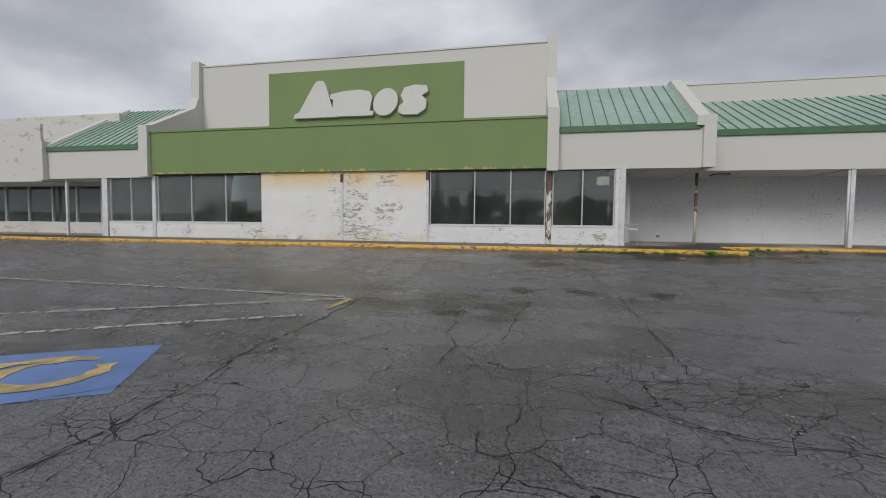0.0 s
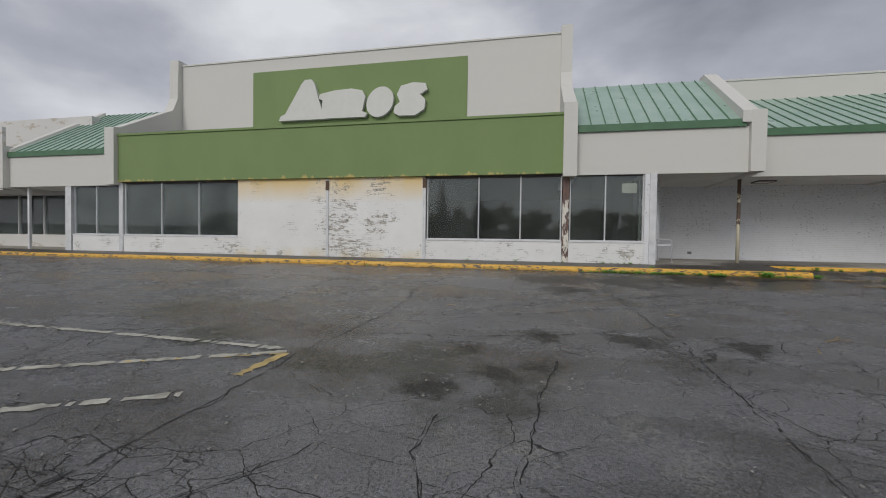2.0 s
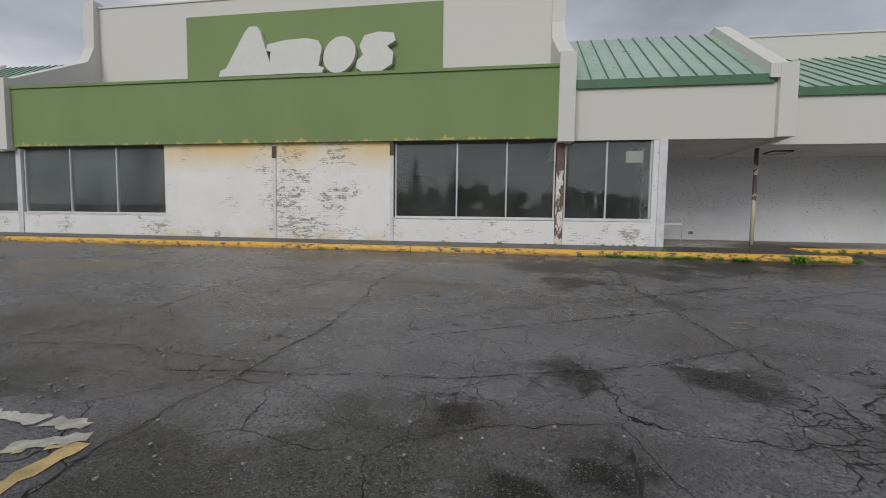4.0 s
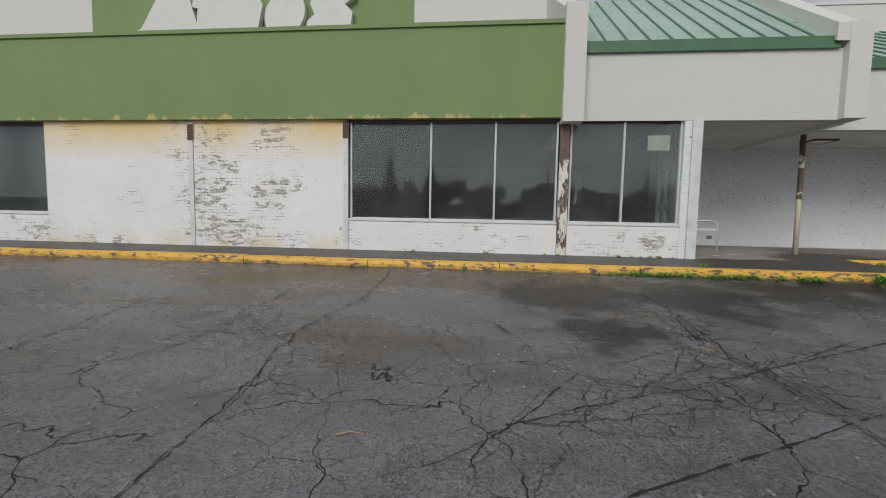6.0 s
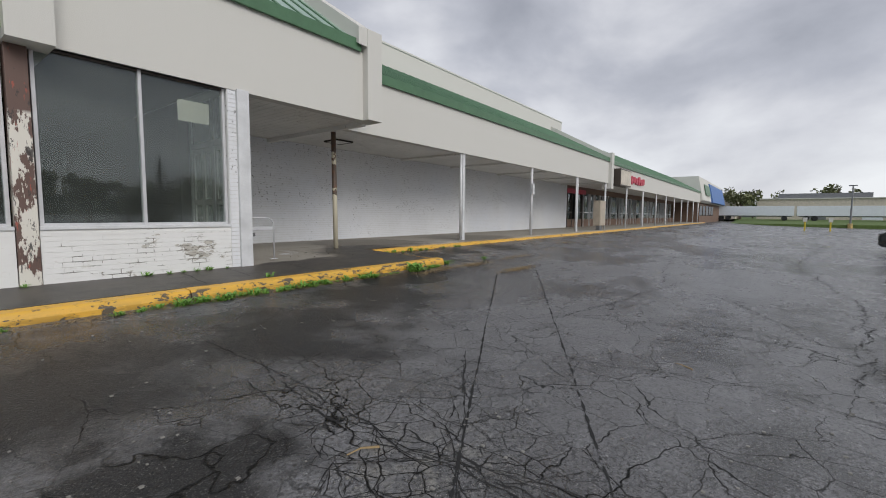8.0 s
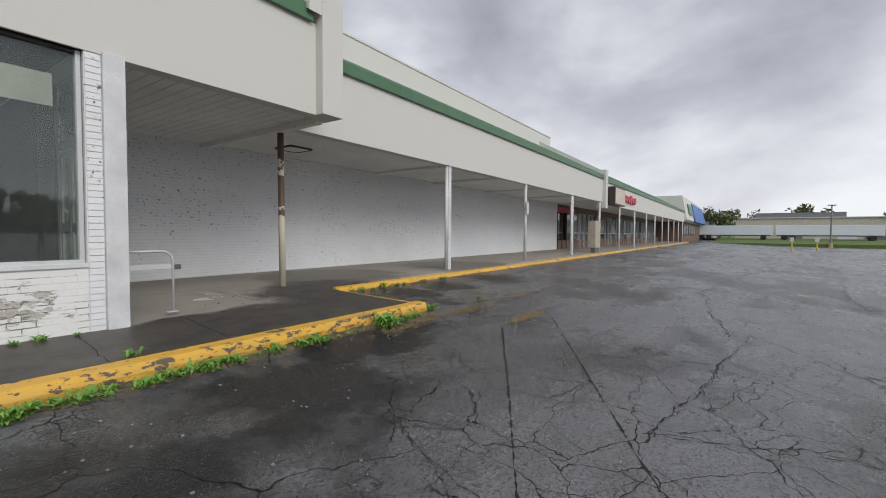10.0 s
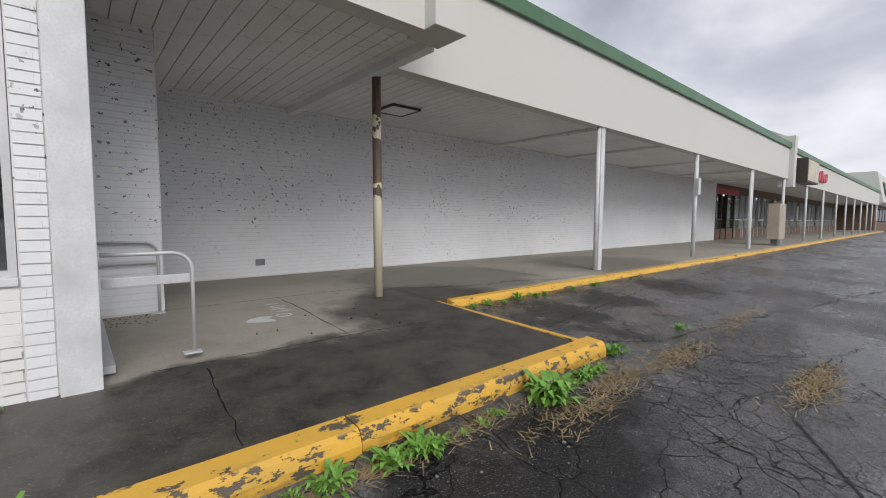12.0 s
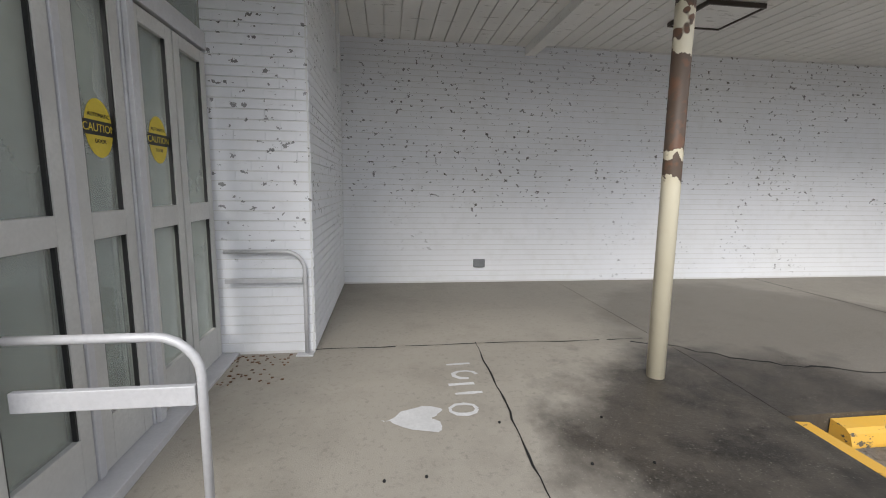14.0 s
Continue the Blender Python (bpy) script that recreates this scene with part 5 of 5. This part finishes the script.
for x in (-25.2, -31.0):
    k = B()
    bx(k, x - 0.06, 19.0, 0.74, x + 0.06, 19.12, 3.9, 0.01)
    solid("canopy_post", k, WHITE, "slim white post under the old canopy", "post", "thing", "west posts")


# ---- far shops under the long canopy ----
bm = B()
bx(bm, 31.2, YB + 0.1, 0.6, 76, YB + 0.3, 1.5)
bx(bm, 31.2, YB + 0.1, 3.6, 76, YB + 0.3, 4.2)
solid("wall_far_shops", bm, BROWN, "brown brick front of the far shops", "wall")
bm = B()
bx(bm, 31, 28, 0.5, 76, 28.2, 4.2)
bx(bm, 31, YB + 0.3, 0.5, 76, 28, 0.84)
solid("wall_far_inside", bm, INNER, "interior of the far shops, coloured near-black as unlit", "wall")
n = 6
x = 31.2
jig = random.Random(4)
while x < 74:
    wdt = jig.choice((1.0, 1.4, 2.2))
    w = thing("window_%d" % n, x + wdt / 2, YB + 0.15, 0.9, "dark framed shop window under the far canopy", "window", "far shop windows", "structure")
    k = B()
    low = 0.9 if jig.random() < 0.4 else 1.5
    bx(k, x + 0.04, YB + 0.16, low, x + wdt - 0.04, YB + 0.175, 3.6)
    part("pane", k, GLASS, w).visible_shadow = False
    for a in (x, x + wdt - 0.05):
        k = B()
        bx(k, a, YB + 0.05, 0.86, a + 0.05, YB + 0.22, 3.6)
        part("frame", k, BROWNFRAME if x < 34 else ALU, w)
    k = B()
    bx(k, x, YB + 0.06, 2.0, x + wdt, YB + 0.2, 2.08)
    part("rail", k, BROWNFRAME if x < 34 else ALU, w)
    n += 1
    x += wdt + (0.25 if jig.random() < 0.6 else 0.9)
k = B()
bx(k, 31.0, YB - 0.02, 3.5, 35, YB + 0.08, 3.85)
solid("red_board", k, RED, "faded red board above the far shop door", "board", "thing")
cabinet = thing("utility_cabinet", 27.9, 19.95, 0.86, "beige metal utility cabinet on a short pedestal", "cabinet")
k = B()
bx(k, 27.3, 19.75, 1.15, 28.4, 20.2, 2.75, 0.03)
part("body", k, BEIGE, cabinet)
k = B()
bx(k, 27.4, 19.74, 1.25, 28.3, 19.752, 2.65, 0.01)
part("door", k, BEIGE, cabinet)
k = B()
bx(k, 27.6, 19.85, 0.86, 28.1, 20.1, 1.15)
part("pedestal", k, GREY, cabinet)
boxsign = thing("box_sign", 31.6, 19.7, 3.85, "blank pale box sign with a dark edge", "sign")
k = B()
bx(k, 30.1, 19.35, 3.85, 32.9, 19.94, 5.0, 0.02)
part("case", k, BROWNFRAME, boxsign)
k = B()
bx(k, 30.2, 19.33, 3.93, 32.8, 19.345, 4.92)
part("face", k, FARWALL, boxsign)
redsign = thing("red_sign", 37.2, 19.9, 4.2, "small red raised shop sign, unreadable", "sign")
for i in range(6):
    k = B()
    prism(k, oval(35.2 + 0.75 * i, 4.55 + 0.06 * (i % 2), 0.33, 0.27 + 0.08 * ((i * 5) % 3 == 0), 0.2, 10), 19.82, 19.95, "y")
    part("sign_shape", k, RED, redsign)

end_house = thing("corner_shop", 95, 21, 0.8, "pale corner shop with brown brick and a blue awning", "building")
k = B()
prism(k, [(20.0, 4.0), (19.6, 4.3), (20.3, 7.95), (26, 7.95), (26, 4.0)], 76.0, 112.0, "x")
part("upper_wall", k, STUCCO, end_house)
k = B()
bx(k, 78, 20.4, 0.6, 112, 26, 4.0)
part("lower_wall", k, BROWN, end_house)
k = B()
bx(k, 78.2, 20.2, 0.6, 100, 20.4, 1.9)
part("planter_wall", k, BROWN, end_house)
k = B()
prism(k, [(19.7, 4.1), (19.3, 4.2), (20.0, 7.4), (20.3, 7.4)], 88.0, 112.0, "x")
part("awning", k, AWNING, end_house, "faded blue awning")
k = B()
prism(k, [(19.66, 5.2), (19.6, 5.2), (19.95, 6.9), (20.05, 6.9)], 80.5, 87.0, "x")
part("sign_panel", k, TRIM, end_house, "dark green panel")
for i in range(5):
    k = B()
    bx(k, 79.5 + 4.2 * i, 20.33, 1.9, 82.5 + 4.2 * i, 20.42, 3.6)
    part("window", k, CARGLASS, end_house)


# ---- grass, trailers and buildings beyond the car park ----
bm = B()
prism(bm, [(92, -60), (122, -60), (400, -60), (400, 60), (122, 60), (122, 17), (92, 17)], 0.0, 0.5, "z")
for v in bm.verts:
    if v.co.z > 0.3:
        v.co.z = 0.58 if v.co.x < 100 else 1.2
solid("lawn", bm, GRASS, "strip of green grass beyond the car park", "grass")


def trailer(x, y, length, z0, z1, label):
    t = thing("trailer", x, y, z0, label, "trailer", "far trailers")
    k = B()
    bx(k, x, y - length, z0 + 1.0, x + 2.6, y, z1, 0.05)
    part("box_body", k, FARWHITE, t)
    for yy in (y - 1.5, y - 2.8, y - length + 1.5):
        k = B()
        tube(k, [(x + 0.1, yy, z0 + 0.5), (x + 2.5, yy, z0 + 0.5)], 0.5, sides=12)
        part("wheel", k, BLACK, t)
    k = B()
    bx(k, x + 0.4, y - length + 0.3, z0 + 0.8, x + 2.2, y - 0.3, z0 + 1.0)
    part("chassis", k, GREY, t)


trailer(112, 21.5, 14, 1.0, 4.0, "long white box trailer parked on the grass")
trailer(113, 7, 16, 1.0, 4.0, "long white box trailer parked on the grass")
trailer(112, -15, 22, 1.0, 4.1, "long white box trailer parked on the grass")

hall = thing("warehouse", 140, 0, 0.66, "long low beige warehouse with a roll-up door", "building")
k = B()
bx(k, 128, -22, 0.6, 150, 14, 6.0)
part("wall", k, FARWALL, hall)
k = B()
bx(k, 129, -6, 6.0, 149, 10, 7.2)
part("upper_roof", k, GREY, hall)
for y in (-6, -10.5, 3.0):
    k = B()
    bx(k, 127.85, y - 1.6, 0.66, 128.02, y + 1.6, 3.6)
    part("roll_door", k, FARWHITE if y == -6 else GREY, hall)
k = B()
bx(k, 127.7, -22.2, 5.9, 150.2, 14.2, 6.1)
part("roof_edge", k, LETTER, hall)
shed = thing("shed", 135, 24, 0.66, "pale low shed among far trees", "building")
k = B()
prism(k, [(18, 0.6), (18, 5.4), (22, 6.6), (28, 5.4), (28, 0.6)], 122, 140, "x")
part("shell", k, FARWALL, shed)


# ---- lamp posts, bollards ----
def lamp_post(x, y, h, label):
    z = ground_z(y)
    p = thing("street_lamp", x, y, z, label, "street lamp", "car park lamps")
    k = B()
    tube(k, [(x, y, z + 0.7), (x, y, z + h)], 0.14, 0.09, 8)
    part("pole", k, GREY, p)
    k = B()
    tube(k, [(x, y, z - 0.1), (x, y, z + 0.75)], 0.32, 0.30, 14)
    part("base", k, YLINE, p, "yellow concrete base")
    k = B()
    bx(k, x - 0.2, y - 0.5, z + h, x + 0.2, y + 0.5, z + h + 0.16, 0.04)
    part("lamp_head", k, GREY, p)


lamp_post(70.0, -2.9, 8.6, "tall grey car park lamp post with a flat head")
lamp_post(92.0, 1.2, 6.6, "distant grey lamp post with a yellow base")
for x, y in ((66.0, 7.9), (67.5, 5.5)):
    z = ground_z(y)
    b = thing("bollard", x, y, z, "yellow bollard with a white reflector top", "bollard", "yellow bollards")
    k = B()
    tube(k, [(x, y, z), (x, y, z + 1.15)], 0.08, sides=10)
    part("pipe", k, YELLOW, b)
    k = B()
    bx(k, x - 0.08, y - 0.2, z + 1.05, x + 0.08, y + 0.2, z + 1.55, 0.02)
    part("plate", k, LETTER, b)


# ---- parked car ----
def car(x, y, heading):
    c = thing("parked_car", 0, 0, 0, "dark grey-green sport utility car parked on wet asphalt", "car")
    side = [(-2.55, 0.42), (-2.6, 0.95), (-2.5, 1.2), (-2.35, 1.22), (-1.35, 1.26), (1.15, 1.22), (1.35, 1.20), (2.3, 1.12), (2.55, 0.98), (2.6, 0.5), (2.45, 0.36), (-2.4, 0.36)]
    k = B()
    prism(k, side, -1.0, 1.0, "y")
    bmesh.ops.bevel(k, geom=[e for e in k.edges if abs(e.verts[0].co.y - e.verts[1].co.y) < 0.01], offset=0.09, segments=3, affect="EDGES", profile=0.6)
    part("body", k, CARPAINT, c)
    k = B()
    cab = [(-2.42, 1.2), (-2.1, 1.86), (-1.8, 1.94), (0.1, 1.95), (0.45, 1.86), (1.3, 1.2)]
    prism(k, cab, -0.92, 0.92, "y")
    for v in k.verts:
        if v.co.z > 1.5:
            v.co.y *= 0.84
    part("cabin", k, CARPAINT, c)
    for s in (-1, 1):
        for xa, xb in ((-2.15, -1.35), (-1.27, -0.3), (-0.22, 0.85)):
            k = B()
            ya = 0.925
            q = [(xa, 1.27), (xb, 1.27), (min(xb, 0.95) - (0.55 if xb > 0.5 else 0.02), 1.8), (xa + (0.12 if xa < -2 else 0.02), 1.8)]
            k.faces.new([k.verts.new((p, s * (ya - (w_ - 1.2) * 0.2 + 0.012), w_)) for p, w_ in q])
            part("side_window", k, CARGLASS, c)
    k = B()
    vs_ = [k.verts.new(p) for p in ((1.25, -0.82, 1.25), (1.25, 0.82, 1.25), (0.5, 0.74, 1.84), (0.5, -0.74, 1.84))]
    k.faces.new(vs_)
    bmesh.ops.translate(k, verts=k.verts, vec=(0.03, 0, 0.02))
    part("windscreen", k, CARGLASS, c)
    for wx in (-1.6, 1.62):
        for s in (-1, 1):
            k = B()
            tube(k, [(wx, s * 0.78, 0.40), (wx, s * 1.02, 0.40)], 0.40, sides=24)
            wheel = part("wheel", k, BLACK, c)
            k = B()
            tube(k, [(wx, s * 1.0, 0.40), (wx, s * 1.03, 0.40)], 0.27, sides=20)
            part("rim", k, GREY, wheel)
            for q in range(5):
                a = 6.2832 * q / 5
                k = B()
                tube(k, [(wx, s * 1.035, 0.40), (wx + 0.25 * math.cos(a), s * 1.035, 0.40 + 0.25 * math.sin(a))], 0.035, sides=5)
                part("spoke", k, CHROME, wheel)
    for s in (-1, 1):
        k = B()
        bx(k, 0.75, s * 1.0, 1.22, 0.95, s * 1.2, 1.38, 0.02)
        part("mirror", k, CARPAINT, c)
        k = B()
        bx(k, 2.40, s * 0.55, 0.86, 2.6, s * 0.95, 1.02, 0.02)
        part("headlight", k, CHROME, c)
    k = B()
    bx(k, 2.5, -0.5, 0.62, 2.63, 0.5, 0.95, 0.02)
    part("grille", k, BLACK, c)
    k = B()
    bx(k, -2.0, -0.7, 1.945, 0.0, -0.66, 1.99)
    bx(k, -2.0, 0.66, 1.945, 0.0, 0.7, 1.99)
    part("roof_rail", k, BLACK, c)
    c.scale = (0.94, 0.94, 0.94)
    c.location, c.rotation_euler = (K * x, K * y, K * ground_z(y)), (0, 0, radians(heading))
    return c


car(27.4, 4.6, 78)


# ---- trees ----
def leaf_mass(k, jig, cx, cy, cz, r, count, size):
    for _ in range(count):
        d = Vector((jig.gauss(0, 1), jig.gauss(0, 1), jig.gauss(0, 0.8)))
        d = d.normalized() * r * jig.random() ** 0.4
        c = Vector((cx, cy, cz)) + d
        u = Vector((jig.gauss(0, 1), jig.gauss(0, 1), jig.gauss(0, 1))).normalized()
        w = u.cross(Vector((0.3, 0.5, 0.8))).normalized()
        s = size * jig.uniform(0.6, 1.4)
        k.faces.new([k.verts.new(c + p) for p in (u * s, w * s * 0.6, u * -s, w * s * -0.6)])


def tree(x, y, h, spread, seed, density=1.0):
    jig = random.Random(seed)
    z = ground_z(y)
    t = thing("tree", x, y, z, "broad leafy tree with a dark green crown", "tree", "far trees")
    k = B()
    tube(k, [(x, y, z - 0.2), (x + 0.1, y, z + h * 0.35), (x, y + 0.2, z + h * 0.8)], h * 0.035, h * 0.008, 8)
    part("trunk", k, BARK, t)
    crown = B()
    for _ in range(9):
        a, r, up = jig.uniform(0, 6.283), spread * jig.uniform(0.2, 0.75), h * jig.uniform(0.42, 0.88)
        px, py = x + r * math.cos(a), y + r * math.sin(a)
        k = B()
        tube(k, [(x, y, z + h * 0.3), ((x + px) / 2, (y + py) / 2, z + up * 0.85), (px, py, z + up)], h * 0.014, h * 0.004, 5)
        part("limb", k, BARK, t)
        leaf_mass(crown, jig, px, py, z + up, spread * jig.uniform(0.32, 0.5), int(150 * density), 0.045 * h)
    part("crown", crown, LEAF, t)


def conifer(x, y, h, seed):
    jig = random.Random(seed)
    z = ground_z(y)
    t = thing("conifer", x, y, z, "tall dark pointed conifer", "tree", "far conifers")
    k = B()
    tube(k, [(x, y, z - 0.2), (x, y, z + h)], h * 0.02, h * 0.003, 7)
    part("trunk", k, BARK, t)
    k = B()
    for i in range(26):
        f = i / 26
        r = h * 0.24 * (1 - f) ** 0.85 + 0.15
        for j in range(20):
            a = jig.uniform(0, 6.283)
            rr = r * jig.uniform(0.55, 1.1)
            c = Vector((x, y, z + h * (0.1 + 0.9 * f)))
            out = Vector((math.cos(a), math.sin(a), -0.25))
            sidev = Vector((-math.sin(a), math.cos(a), 0))
            w = rr * 0.42
            k.faces.new([k.verts.new(p) for p in (c, c + out * rr * 0.6 + sidev * w, c + out * rr, c + out * rr * 0.6 - sidev * w)])
    part("crown", k, NEEDLE, t)


for i, (x, y, h, s) in enumerate(((122, 17, 9.0, 3.8), (150, 9, 9.0, 4.5), (152, 2, 9.5, 5), (156, -3, 11.5, 5.5), (150, -17, 8, 4), (122, -26, 11.5, 7), (125, -35, 12, 7), (165, 22, 8, 5), (172, 16, 8, 6), (180, 28, 8, 6))):
    tree(x, y, h, s, 500 + i, 0.6)
jig = random.Random(77)
for i in range(36):
    tree(-78 + 4.4 * i + jig.uniform(-1.5, 1.5), -52 + jig.uniform(-8, 3), jig.uniform(6.0, 8.5), jig.uniform(3.6, 4.8), 600 + i, 0.9)
for i, (x, h) in enumerate(((-19, 13.5), (-11.5, 12), (-15, 9), (-33, 10), (24, 10))):
    conifer(x, -47 + i, h, 700 + i)
for x, y in ((-30, -38), (8, -40), (46, -40)):
    k = B()
    tube(k, [(x, y, -0.2), (x, y, 11.5)], 0.16, 0.11, 8)
    pole = thing("utility_pole", x, y, 0, "wooden utility pole across the road", "pole", "utility poles")
    part("shaft", k, BARK, pole)
    k = B()
    bx(k, x - 1.2, y - 0.06, 10.4, x + 1.2, y + 0.06, 10.55)
    part("cross_arm", k, BARK, pole)
k = B()
jig = random.Random(9)
prev = None
for i in range(61):
    a = math.pi * 2 * i / 60
    h = 12 + 7 * noise.noise(Vector((3 * math.cos(a), 3 * math.sin(a), 0.3)))
    x, y = 420 * math.cos(a), 420 * math.sin(a)
    cur = [k.verts.new(p) for p in ((x, y, -1), (x * 1.05, y * 1.05, h), (x * 1.5, y * 1.5, -1))]
    if prev:
        k.faces.new((prev[0], cur[0], cur[1], prev[1]))
        k.faces.new((prev[1], cur[1], cur[2], prev[2]))
    prev = cur
solid("backdrop", k, HILL, "low wooded hills on the horizon", "hills")


# ---- bricks on the walls, last ----
bricks("brick_courses", 4.37, 8.0, 0.90, 4.06, YB, BACK, wall_back, "y", 300)
bricks("brick_courses", 8.0, 30.9, 0.90, 4.06, YB, BACK, wall_back, side=0.0)
bricks("brick_courses", 3.62, 4.36, 0.90, 4.06, 20.95, BACK, wall_return, "y", 300)
bricks("brick_courses", 20.96, YB - 0.01, 0.90, 4.06, 4.37, BACK, wall_return, "x")
bricks("brick_courses", -12.98, -4.72, 0.80, 4.02, YF, FRONT, wall_panel, "y", 0, 0.003)
for nm in LOW:
    ob, a, b = LOW[nm]
    bricks("brick_courses", a, b, 0.80, WIN0 - 0.06, YF, FRONT, ob, "y", 110 if nm in ("wall_low_corner", "wall_low_east") else 0, 0.006)
bricks("brick_courses", 3.35, 3.49, 0.80, 4.0, YF, BACK, wall_jamb, "y", 0, 0.014)
